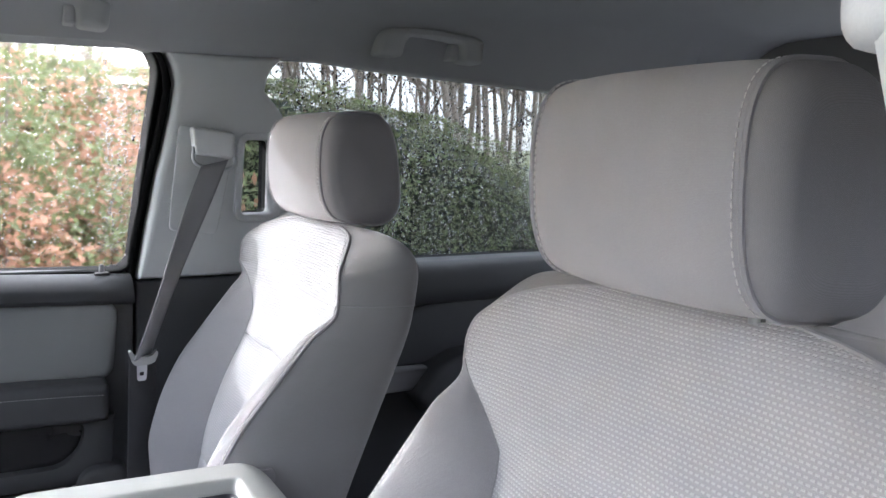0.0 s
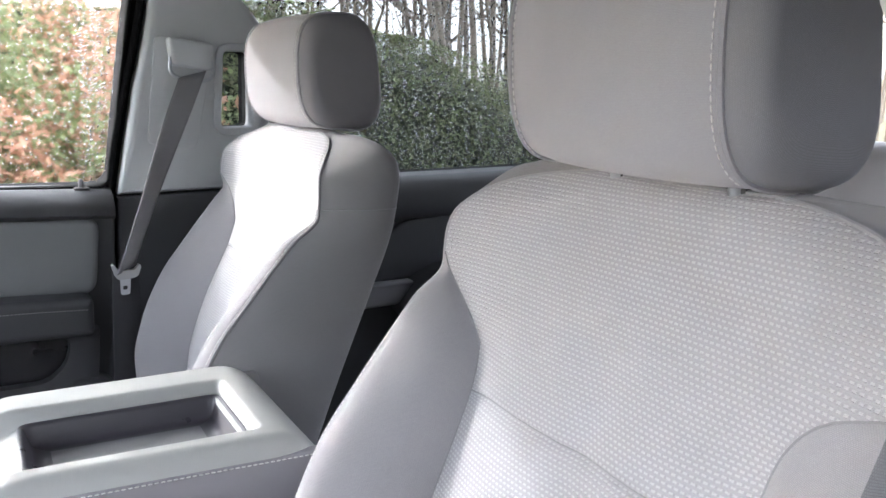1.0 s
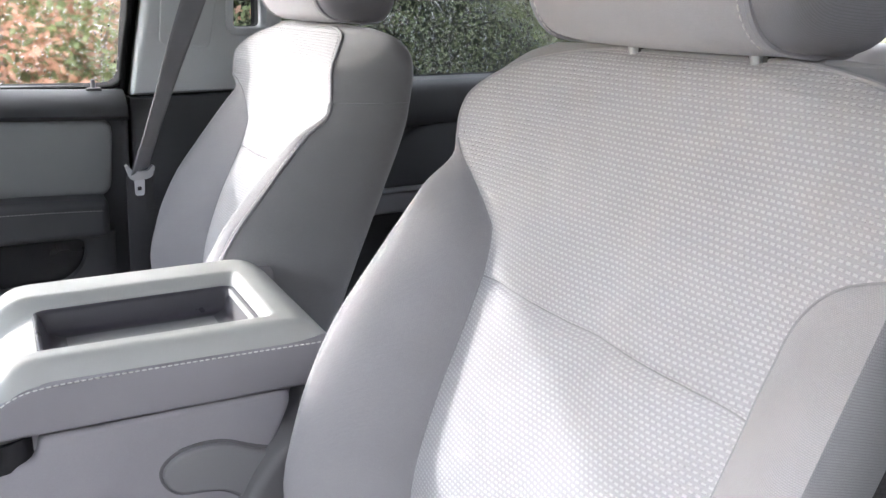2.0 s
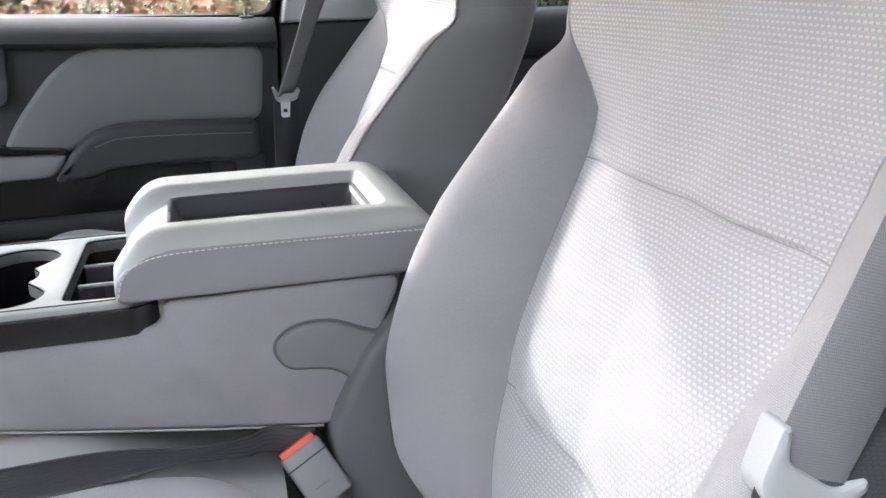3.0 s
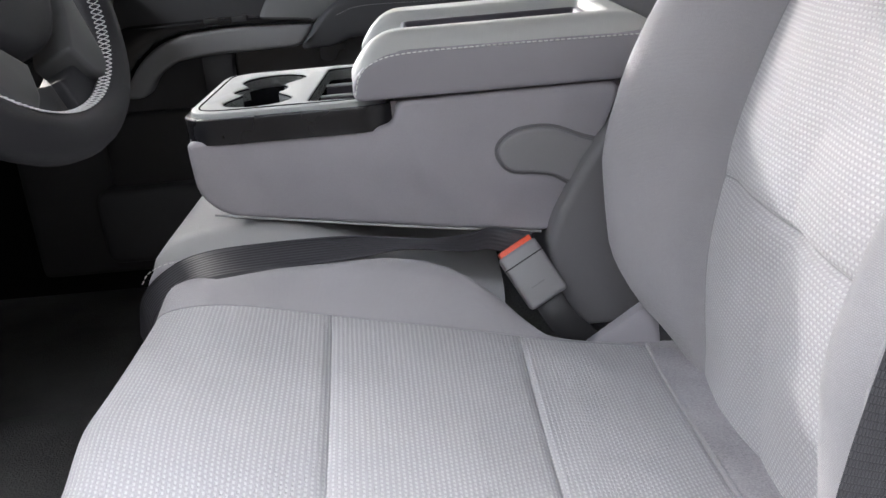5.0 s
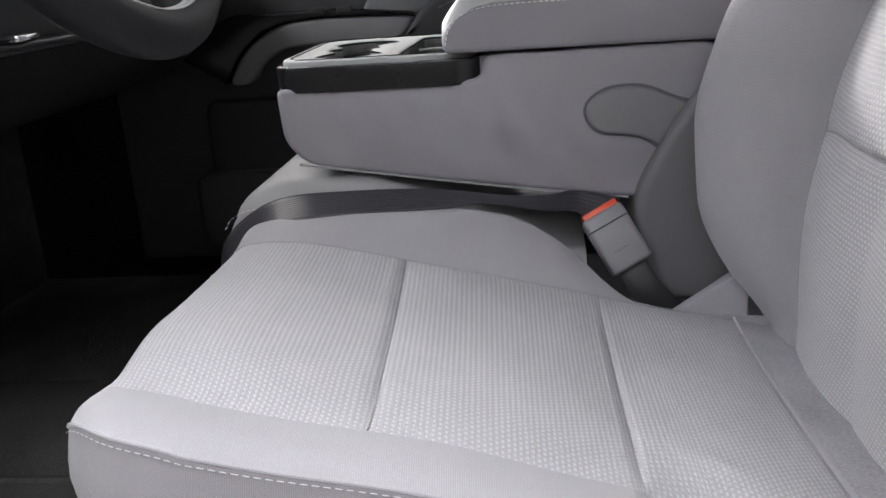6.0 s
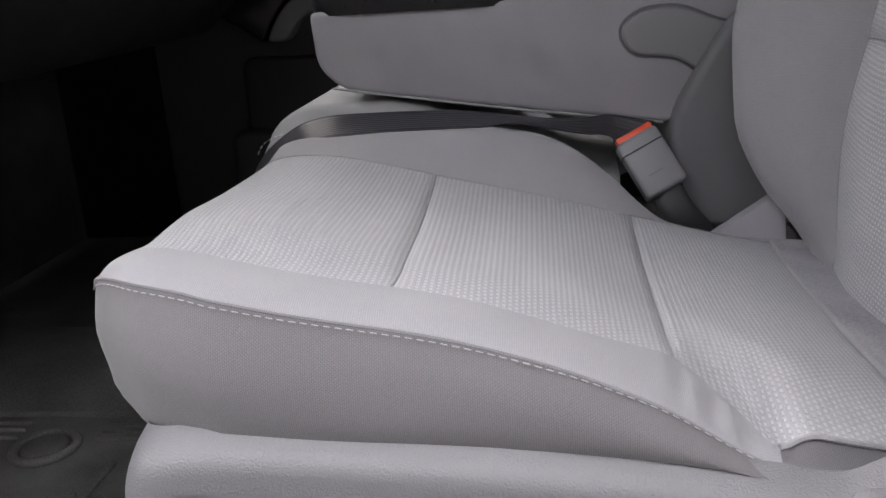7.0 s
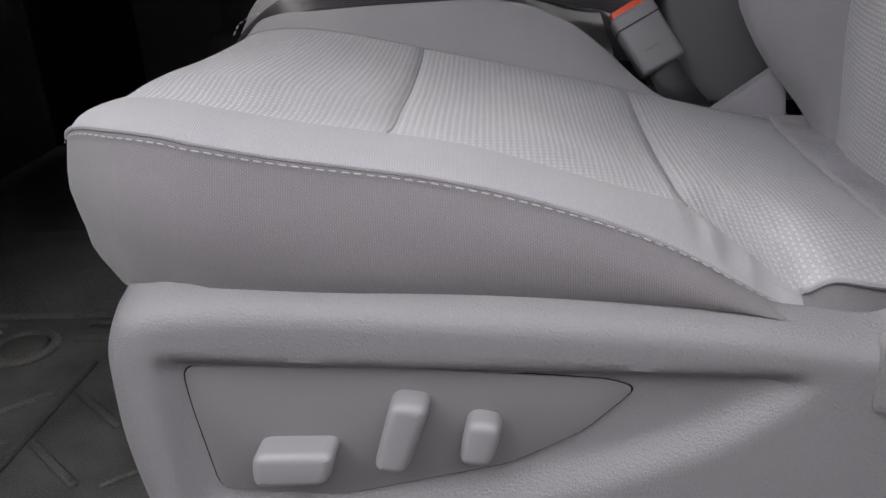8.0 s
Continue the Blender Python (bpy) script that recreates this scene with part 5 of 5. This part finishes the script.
# ---- steering wheel and dashboard ----
def steering_wheel():
    w = thing("steering_wheel", "dark leather steering wheel with crossed light stitching", "steering wheel")
    t = radians(-25)
    m = Matrix.Translation((-0.594, 0.0, 0.791)) @ Matrix.Rotation(t, 4, "Y")
    # local: x is the axis towards the driver, the rim lies in y and z
    R = 0.188
    ang = np.linspace(0, 2 * math.pi, 73)
    rows = []
    for a in ang:
        c = np.array((0, R * math.sin(a), R * math.cos(a)))
        o = np.array((0, math.sin(a), math.cos(a)))
        rows.append([tuple(m @ Vector(c + 0.0165 * math.cos(b) * o + np.array((0.0185 * math.sin(b), 0, 0)))) for b in np.linspace(0, 2 * math.pi, 15)[:-1]])
    rim = sheet("rim", rows, LEATHER, w, close_u=True)
    st = bmesh.new()
    for k in range(190):
        a = 2 * math.pi * k / 190
        for sg in (-1, 1):
            p, q = [], []
            for f, b in ((0, 2.30), (1, 2.75)):
                aa = a + sg * (f - 0.5) * 0.030
                c = np.array((0, R * math.sin(aa), R * math.cos(aa)))
                o = np.array((0, math.sin(aa), math.cos(aa)))
                p.append(c + 0.0178 * math.cos(b) * o + np.array((0.0198 * math.sin(b), 0, 0)))
            d = (p[1] - p[0]) / np.linalg.norm(p[1] - p[0])
            s1 = np.cross(d, (0.2, 0.7, 0.4))
            s1 /= np.linalg.norm(s1)
            s2 = np.cross(d, s1)
            r0 = [[st.verts.new(m @ Vector(e + 0.0005 * (math.cos(g * 2.094) * s1 + math.sin(g * 2.094) * s2))) for g in range(3)] for e in p]
            for g in range(3):
                st.faces.new((r0[0][g], r0[0][(g + 1) % 3], r0[1][(g + 1) % 3], r0[1][g]))
    part("stitching", st, THREAD, rim, "pale crossed stitching")
    def plate(name, poly, x0, x1, r, mat, label=""):
        """A moulded piece in the wheel's plane, given by its outline across and up."""
        bm = prism_bm(poly, "x", x0, x1, r, 3)
        bm.transform(m)
        return part(name, bm, mat, w, label)
    right = [(0.096, 0.055), (0.100, -0.055), (0.090, -0.076), (0.064, -0.106), (0.042, -0.121), (0.015, -0.128)]
    plate("hub", rounded(right + [(-y, z) for y, z in right[::-1]], 0.012), -0.05, 0.012, 0.012, LEATHER, "dark grey airbag cover")
    for sg in (1, -1):
        trim = [(0.106, -0.048), (0.111, -0.064), (0.107, -0.084), (0.098, -0.112), (0.090, -0.144), (0.082, -0.156), (0.064, -0.163), (0.050, -0.156), (0.036, -0.134), (0.068, -0.109), (0.094, -0.078), (0.101, -0.050)]
        plate("spoke_trim", rounded([(sg * y, z) for y, z in trim], 0.004), -0.02, 0.012, 0.004, WHEEL_SILVER, "satin grey spoke trim")
        arc = np.radians(np.linspace(146, 177, 9))
        pad = [(0.180 * math.sin(a), 0.180 * math.cos(a)) for a in arc] + [(0.150 * math.sin(a), 0.150 * math.cos(a)) for a in arc[::-1]]
        plate("spoke", [(sg * y, z) for y, z in pad], -0.024, 0.004, 0.004, LEATHER)
        upper = [(0.10, 0.03), (0.185, 0.02), (0.187, -0.03), (0.10, -0.05)]
        plate("spoke", rounded([(sg * y, z) for y, z in upper], 0.008), -0.03, 0.004, 0.006, LEATHER)
    sweep("column", [tuple(m @ Vector(p)) for p in ((-0.03, 0, 0), (-0.15, 0, -0.01), (-0.35, 0, -0.02))], ring(0.055, 20), PLASTIC_DARK, w, "dark column shroud")
    return w


steering_wheel()


def dashboard():
    d = thing("dashboard", "black moulded dashboard above a dark footwell", "dashboard")
    prof = [(-1.40, 0.44), (-1.02, 0.46), (-0.93, 0.53), (-0.87, 0.62), (-0.86, 0.68), (-0.93, 0.735), (-1.40, 0.80)]
    part("body", prism_bm(rounded(prof, 0.04, 5), "y", -0.36, 1.22, 0.02, 3), PLASTIC_DARK, d)
    part("lower_trim", box_bm(-0.90, -0.845, 0.20, 1.0, 0.585, 0.60, 0.005), PLASTIC_BLACK, d)
    part("knee_panel", box_bm(-0.96, -0.88, -0.30, 0.30, 0.50, 0.62, 0.02, 3), PLASTIC_DARK, d)
    part("release_lever", box_bm(-0.86, -0.835, 0.355, 0.405, 0.600, 0.609, 0.004), CHROME, d, "small chrome lever")
    for y in (0.08, 0.22):
        part("pedal", box_bm(-1.08, -1.05, y - 0.035, y + 0.035, 0.16, 0.23, 0.006), RUBBER, d, "black rubber pedal")
    return d


dashboard()


def floor_mat():
    m = thing("floor_mat", "dusty black rubber floor mat with raised chevron ribs", "floor mat")
    part("sheet", prism_bm(rounded([(-1.18, -0.30), (-0.52, -0.32), (-0.52, 0.40), (-1.18, 0.40)], 0.05), "z", 0.002, 0.012, 0.003), RUBBER, m)
    def rib(a, b, wide):
        """A raised rib from a to b."""
        (x0, y0), (x1, y1) = a, b
        n = math.hypot(x1 - x0, y1 - y0)
        bm = box_bm(-n / 2, n / 2, -wide / 2, wide / 2, 0.009, 0.017, 0.0025, 1)
        bm.transform(Matrix.Translation(((x0 + x1) / 2, (y0 + y1) / 2, 0)) @ Matrix.Rotation(math.atan2(y1 - y0, x1 - x0), 4, "Z"))
        part("rib", bm, RUBBER, m)
    for x in (-0.62, -0.835, -1.05):
        rib((x, -0.27), (x, 0.27), 0.012)
        for k in range(5):
            for sg in (-1, 1):
                rib((x + sg * 0.012, -0.20 + 0.10 * k), (x + sg * 0.095, -0.27 + 0.10 * k), 0.010)
    for y in (0.325, 0.345, 0.365):
        rib((-1.15, y), (-1.0, y), 0.006)
        rib((-0.89, y), (-0.56, y), 0.006)
    sweep("rim", [(-1.17, -0.29, 0.012), (-0.53, -0.31, 0.012), (-0.53, 0.39, 0.012), (-1.17, 0.39, 0.012), (-1.17, -0.29, 0.012)], ring(0.007), RUBBER, m)
    sweep("anchor_ring", [(-0.945 + 0.040 * math.cos(a), 0.300 + 0.040 * math.sin(a), 0.015) for a in np.linspace(0, 2 * math.pi, 33)], ring(0.006), RUBBER, m)
    part("anchor_button", prism_bm(circle(-0.945, 0.300, 0.030), "z", 0.010, 0.020, 0.004), RUBBER, m)
    return m


floor_mat()


# ---- grab handles ----
HANDLE = material("grey handle plastic", (0.40, 0.41, 0.415), 0.6, grain=900, bump=0.15, vary=0.04)


def grab_handle(x0, x1, dz):
    """A moulded handle: two feet joined by a bar, with a coat hook by one foot."""
    g = thing("grab_handle", "grey moulded grab handle under the headliner", "grab handle", "roof handles")
    k = (x1 - x0) / 0.243
    shape = [(0.0, 1.200), (0.004, 1.242), (0.026, 1.256), (0.130, 1.259), (0.222, 1.247), (0.243, 1.238), (0.236, 1.190), (0.186, 1.194), (0.184, 1.230), (0.128, 1.238), (0.074, 1.241), (0.060, 1.226), (0.054, 1.198)]
    part("grip", prism_bm(rounded([(x0 + k * u, v + dz) for u, v in shape], 0.010), "y", 1.262, 1.168, 0.014, 4), HANDLE, g)
    part("coat_hook", prism_bm(rounded([(x1 - 0.080, 1.198 + dz), (x1 - 0.060, 1.197 + dz), (x1 - 0.058, 1.230 + dz), (x1 - 0.078, 1.231 + dz)], 0.005), "y", 1.24, 1.180, 0.005), HANDLE, g, "small coat hook")
    return g


grab_handle(0.372, 0.615, 0.0)
grab_handle(-0.372, -0.123, 0.026)


# ---- rear bench ----
def rear_bench():
    b = thing("rear_bench", "grey cloth rear bench seat", "seat")
    part("cushion", box_bm(0.62, 1.12, -0.30, 1.15, 0.20, 0.40, 0.05, 5), CLOTH_PLAIN, b)
    bm = box_bm(-0.08, 0.08, -0.30, 1.15, 0.0, 0.52, 0.045, 5)
    bm.transform(Matrix.Translation((1.22, 0, 0.34)) @ Matrix.Rotation(radians(18), 4, "Y"))
    part("backrest", bm, CLOTH_PLAIN, b)
    part("riser", box_bm(0.70, 1.10, -0.28, 1.13, 0.0, 0.22, 0.01), CARPET, b)
    return b


rear_bench()


# ---- outdoors ----
GROUND_Z = -0.75
def leafy(name, colour, glow, **k):
    """Leaves that let some light through."""
    m = material(name, colour, 0.5, grain=40, stains=6, bump=0, **k)
    n, l = m.node_tree.nodes, m.node_tree.links
    t = n.new("ShaderNodeBsdfTranslucent")
    t.inputs["Color"].default_value = (*glow, 1)
    mix = n.new("ShaderNodeMixShader")
    mix.inputs[0].default_value = 0.45
    l.new(n["Principled BSDF"].outputs[0], mix.inputs[1])
    l.new(t.outputs[0], mix.inputs[2])
    l.new(mix.outputs[0], n["Material Output"].inputs["Surface"])
    return m


LEAF_GREEN = leafy("hedge leaves", (0.16, 0.16, 0.095), (0.21, 0.22, 0.11), vary=0.6)
LEAF_RED = leafy("young red leaves", (0.42, 0.225, 0.145), (0.50, 0.28, 0.18), vary=0.45)
LEAF_LIME = leafy("light green leaves", (0.17, 0.20, 0.09), (0.24, 0.28, 0.12), vary=0.5)
BARK = material("grey bark", (0.22, 0.18, 0.15), 0.9, vary=0.4, grain=60, stains=8, bump=0.6, depth=0.02)
GRASS = material("winter grass", (0.10, 0.10, 0.045), 0.9, vary=0.5, grain=30, stains=1.5, bump=0.5, depth=0.03)
BOUNCE_DARK = material("dark bounce ground", (0.06, 0.06, 0.06), 0.9, vary=0.3, grain=80, stains=2, bump=0.6, depth=0.01)
SCREEN_BROWN = material("dark brown light screen", (0.055, 0.05, 0.046), 0.9, vary=0.12, grain=120, stains=1.2, bump=0.3, depth=0.004)
# Unseen dark ground added to keep the bounce light dim and neutral.
tagged(part("bounce_ground", prism_bm(rounded([(-9, -3.6), (9, -3.6), (9, 2.3), (-9, 2.3)], 0.5), "z", GROUND_Z - 0.02, GROUND_Z + 0.01, 0), BOUNCE_DARK), "unseen dark ground under the truck, added for neutral bounce", "drive", kind="structure")
# Unseen screen added to limit sky light through the open driver door.
tagged(part("wall_sky_screen", box_bm(-9, 9, -4.0, -3.7, GROUND_Z, 2.7, 0.0), SCREEN_BROWN), "plain brown screen, unseen, added to hold back low sky light", "wall", kind="structure")
ground = tagged(part("ground", prism_bm([(-400, -400), (400, -400), (400, 400), (-400, 400)], "z", GROUND_Z - 0.1, GROUND_Z, 0), GRASS), "dull green and brown winter ground", "ground", kind="structure")


def leaves(name, pts, normals, size, mat, parent=None, label="", kind=""):
    """Many small folded leaves at the points given, as one mesh."""
    n = len(pts)
    rng = np.random.default_rng(len(pts))
    nm = normals + rng.normal(0, 0.6, (n, 3))
    nm /= np.linalg.norm(nm, axis=1)[:, None]
    r = rng.normal(0, 1, (n, 3))
    a = np.cross(nm, r)
    a /= np.linalg.norm(a, axis=1)[:, None]
    b = np.cross(nm, a)
    s = size * rng.uniform(0.6, 1.3, n)[:, None]
    v = np.stack([pts - a * s, pts - b * s * 0.42 + nm * s * 0.12, pts + a * s, pts + b * s * 0.42 + nm * s * 0.12], axis=1).reshape(-1, 3)
    k = np.arange(n)[:, None] * 4
    f = np.concatenate([k + np.array([[0, 1, 2]]), k + np.array([[0, 2, 3]])]).tolist()
    me = bpy.data.meshes.new(name)
    me.from_pydata(v.tolist(), [], f)
    me.materials.append(mat)
    ob = new(name, me)
    ob.parent = parent
    return tagged(ob, label, kind=kind)


def hedge():
    """A clipped hedge: its height falls to a rounded end."""
    rng = np.random.default_rng(5)
    n = 78000
    x = rng.uniform(-0.6, 3.2, n)
    top = np.array(cs(x, [-0.6, 0.6, 1.1, 1.6, 2.1, 2.6, 3.0, 3.25], [1.40, 1.38, 1.33, 1.24, 1.10, 0.82, 0.40, -0.6]))
    on_top = rng.uniform(0, 1, n) < 0.3
    z = np.where(on_top, top, GROUND_Z + (top - GROUND_Z) * rng.uniform(0, 1, n))
    depth = rng.uniform(0, 1, n)
    y = 4.0 + np.where(on_top, depth * 0.9, 0.0) + 0.25 * np.exp((z - top) / 0.12) * (~on_top)
    lump = np.array([noise.noise((a * 2.2, b * 2.2, c * 2.2)) for a, b, c in zip(x, y, z)])
    z = z + 0.09 * lump * (z > 0.3)
    y = y - 0.12 * lump + rng.normal(0, 0.035, n)
    pts = np.stack([x, y, z], axis=1)
    nm = np.where(on_top[:, None], (0, 0, 1.0), (0, -1.0, 0.4))
    h = thing("hedge", "dense rounded dark green hedge beside the truck", "hedge")
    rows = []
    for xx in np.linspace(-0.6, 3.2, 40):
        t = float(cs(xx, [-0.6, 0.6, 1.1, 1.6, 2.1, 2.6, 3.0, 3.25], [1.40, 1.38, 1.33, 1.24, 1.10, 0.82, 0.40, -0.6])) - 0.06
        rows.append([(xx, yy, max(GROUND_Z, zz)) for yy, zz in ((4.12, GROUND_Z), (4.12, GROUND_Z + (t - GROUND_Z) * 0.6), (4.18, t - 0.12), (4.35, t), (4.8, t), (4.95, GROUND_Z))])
    # Near-black core colour stands for the shade inside the foliage.
    sheet("core", rows, CORE_SHADE, h)
    leaves("foliage", pts, nm, 0.013, LEAF_GREEN, h, "small dark green leaves", "stuff")
    pick = rng.uniform(0, 1, n) < 0.18
    leaves("young_foliage", pts[pick] + np.array((0, -0.02, 0.0)), nm[pick], 0.017, LEAF_LIME, h, "light green leaves", "stuff")
    return h


CORE_SHADE = material("shaded hedge core", (0.02, 0.026, 0.012), 0.9, vary=0.5, grain=60)
hedge()


def shrub(cx, cy, r, h, seed, share):
    """A loose shrub of stems with green and reddish leaves."""
    rng = np.random.default_rng(seed)
    s = thing("shrub", "loose shrub with green and reddish young leaves", "shrub", "shrubs by the truck")
    tips = []
    bm = bmesh.new()
    for k in range(26):
        a, d = rng.uniform(0, 2 * math.pi), r * math.sqrt(rng.uniform(0.02, 1))
        tip = np.array((cx + d * math.cos(a), cy + d * math.sin(a), GROUND_Z + h * rng.uniform(0.65, 1.0) * (1 - 0.25 * (d / r) ** 2)))
        base = np.array((cx + 0.2 * d * math.cos(a), cy + 0.2 * d * math.sin(a), GROUND_Z - 0.02))
        tips.append((base, tip))
        u = np.array((0.012, 0, 0))
        w = np.array((0, 0.012, 0))
        lo = [bm.verts.new(base + q) for q in (u, w, -u, -w)]
        hi = [bm.verts.new(tip + q * 0.3) for q in (u, w, -u, -w)]
        for q in range(4):
            bm.faces.new((lo[q], lo[(q + 1) % 4], hi[(q + 1) % 4], hi[q]))
    part("stems", bm, BARK, s)
    pts, red = [], []
    for base, tip in tips:
        n = 1700
        t = rng.uniform(0.25, 1.0, n) ** 0.7
        c = base + (tip - base) * t[:, None] + rng.normal(0, 0.11, (n, 3))
        pts.append(c)
        red.append((t > 0.70 - 0.3 * share) & (rng.uniform(0, 1) < 0.55 + share * 0.5) & (rng.uniform(0, 1, n) < 0.85))
    pts, red = np.vstack(pts), np.concatenate(red)
    up = np.tile((0, -0.5, 0.8), (len(pts), 1))
    leaves("foliage", pts[~red], up[~red], 0.021, LEAF_LIME if seed % 2 else LEAF_GREEN, s, "green leaves", "stuff")
    leaves("red_foliage", pts[red], up[red], 0.024, LEAF_RED, s, "reddish young leaves", "stuff")
    return s


for q in ((-1.15, 3.2, 0.55, 2.45, 3, 0.42), (-0.45, 3.3, 0.6, 2.42, 5, 0.30), (0.15, 3.5, 0.5, 2.15, 7, 0.1), (-1.9, 3.6, 0.7, 2.35, 9, 0.3), (-0.8, 4.1, 0.7, 2.55, 4, 0.2)):
    shrub(*q)


def bare_tree(seed, h):
    """A leafless tree: tapered trunk with limbs and twigs."""
    rng = np.random.default_rng(seed)
    t = thing("bare_tree", "leafless grey-brown tree in the wood behind", "tree", "wood behind the hedge")
    trunk = [(0.12 * math.sin(k * 0.7 + seed), 0.10 * math.cos(k * 0.9 + seed), h * k / 9 - 0.05) for k in range(10)]
    rows = []
    for k, p in enumerate(trunk):
        r = 0.060 * (1 - 0.85 * k / 9) * (1.25 if k == 0 else 1)
        rows.append([(p[0] + r * math.cos(a), p[1] + r * math.sin(a), p[2]) for a in np.linspace(0, 2 * math.pi, 9)[:-1]])
    sheet("trunk", rows, BARK, t, close_u=True)
    bm = bmesh.new()
    def limb(p, d, r, n):
        q = p + d
        s1 = np.cross(d, (0.3, 0.2, 0.9))
        s1 = s1 / np.linalg.norm(s1)
        s2 = np.cross(d / np.linalg.norm(d), s1)
        lo = [bm.verts.new(p + r * (math.cos(a) * s1 + math.sin(a) * s2)) for a in (0, 2.1, 4.2)]
        hi = [bm.verts.new(q + 0.55 * r * (math.cos(a) * s1 + math.sin(a) * s2)) for a in (0, 2.1, 4.2)]
        for k in range(3):
            bm.faces.new((lo[k], lo[(k + 1) % 3], hi[(k + 1) % 3], hi[k]))
        if n:
            for _ in range(2):
                limb(q, d * 0.68 + rng.normal(0, 0.28, 3) * np.linalg.norm(d), r * 0.55, n - 1)
    for k in range(14):
        f = rng.uniform(0.25, 0.95)
        p = np.array([np.interp(f * 9, range(10), [c[j] for c in trunk]) for j in range(3)])
        a = rng.uniform(0, 2 * math.pi)
        limb(p, np.array((math.cos(a) * 0.8, math.sin(a) * 0.8, 0.7)) * h * 0.10 * (1.3 - f), 0.045 * (1.2 - f), 3)
    tagged(part("limbs", bm, BARK, t), kind="stuff")
    return t


rng = np.random.default_rng(11)
kinds = [bare_tree(k, 9.0 + k) for k in range(4)]
for k, t in enumerate(kinds):
    t.matrix_basis = pose(3.0 + 4.1 * k, 11.0 + 2.3 * k, GROUND_Z, 0, 0, 40 * k)
made = 0
while made < 150:
    y = rng.uniform(9, 27)
    x = rng.uniform(-0.75, 1.35) * y
    if -2.4 < x + 0.84 * (y - 0.6) < 1.4:
        continue
    s = rng.uniform(0.75, 1.15)
    copy_thing(kinds[made % 4], pose(x, y, GROUND_Z, rng.uniform(-3, 3), rng.uniform(-3, 3), rng.uniform(0, 360)))
    made += 1


# ---- rain on the side windows ----
def rain(name, poly, y, count, seed, size=1.0):
    """Drops on the outside of a pane: flat domes of water of many sizes."""
    rng = np.random.default_rng(seed)
    p = np.array(poly)
    lo, hi = p.min(axis=0), p.max(axis=0)
    verts, faces = [], []
    def inside(q):
        hit = False
        for a, b in zip(p, np.roll(p, -1, axis=0)):
            if (a[1] > q[1]) != (b[1] > q[1]) and q[0] < (b[0] - a[0]) * (q[1] - a[1]) / (b[1] - a[1]) + a[0]:
                hit = not hit
        return hit
    runs = rng.uniform(lo[0], hi[0], 34)
    made = 0
    while made < count:
        q = lo + (hi - lo) * rng.uniform(0, 1, 2)
        if rng.uniform(0, 1) < 0.45:
            q[0] = runs[rng.integers(len(runs))] + rng.normal(0, 0.005)
        if not inside(q):
            continue
        made += 1
        r = size * (0.0008 + 0.0016 * rng.uniform(0, 1) ** 2)
        k0 = len(verts)
        st = rng.uniform(1.0, 1.5)
        for f, h in ((1.0, 0.0), (0.72, 0.5)):
            for a in range(7):
                th = 2 * math.pi * a / 7
                verts.append((q[0] + f * r * math.cos(th), y + h * r, q[1] + f * r * st * math.sin(th)))
        verts.append((q[0], y + 0.8 * r, q[1]))
        for lv in range(1):
            for a in range(7):
                b = (a + 1) % 7
                faces.append((k0 + lv * 7 + a, k0 + lv * 7 + b, k0 + lv * 7 + 7 + b, k0 + lv * 7 + 7 + a))
        for a in range(7):
            faces.append((k0 + 7 + a, k0 + 7 + (a + 1) % 7, k0 + 14))
        faces.append(tuple(k0 + a for a in range(6, -1, -1)))
    me = bpy.data.meshes.new(name)
    me.from_pydata(verts, [], faces)
    me.polygons.foreach_set("use_smooth", [True] * len(me.polygons))
    me.materials.append(WATER)
    ob = new(name, me)
    return tagged(ob, "clear rain drops on the window glass", "raindrops", kind="stuff")


rain("raindrops", front_hole, 1.3142, 12000, 1, 0.8)
rain("raindrops", rear_hole, 1.3142, 12000, 2)
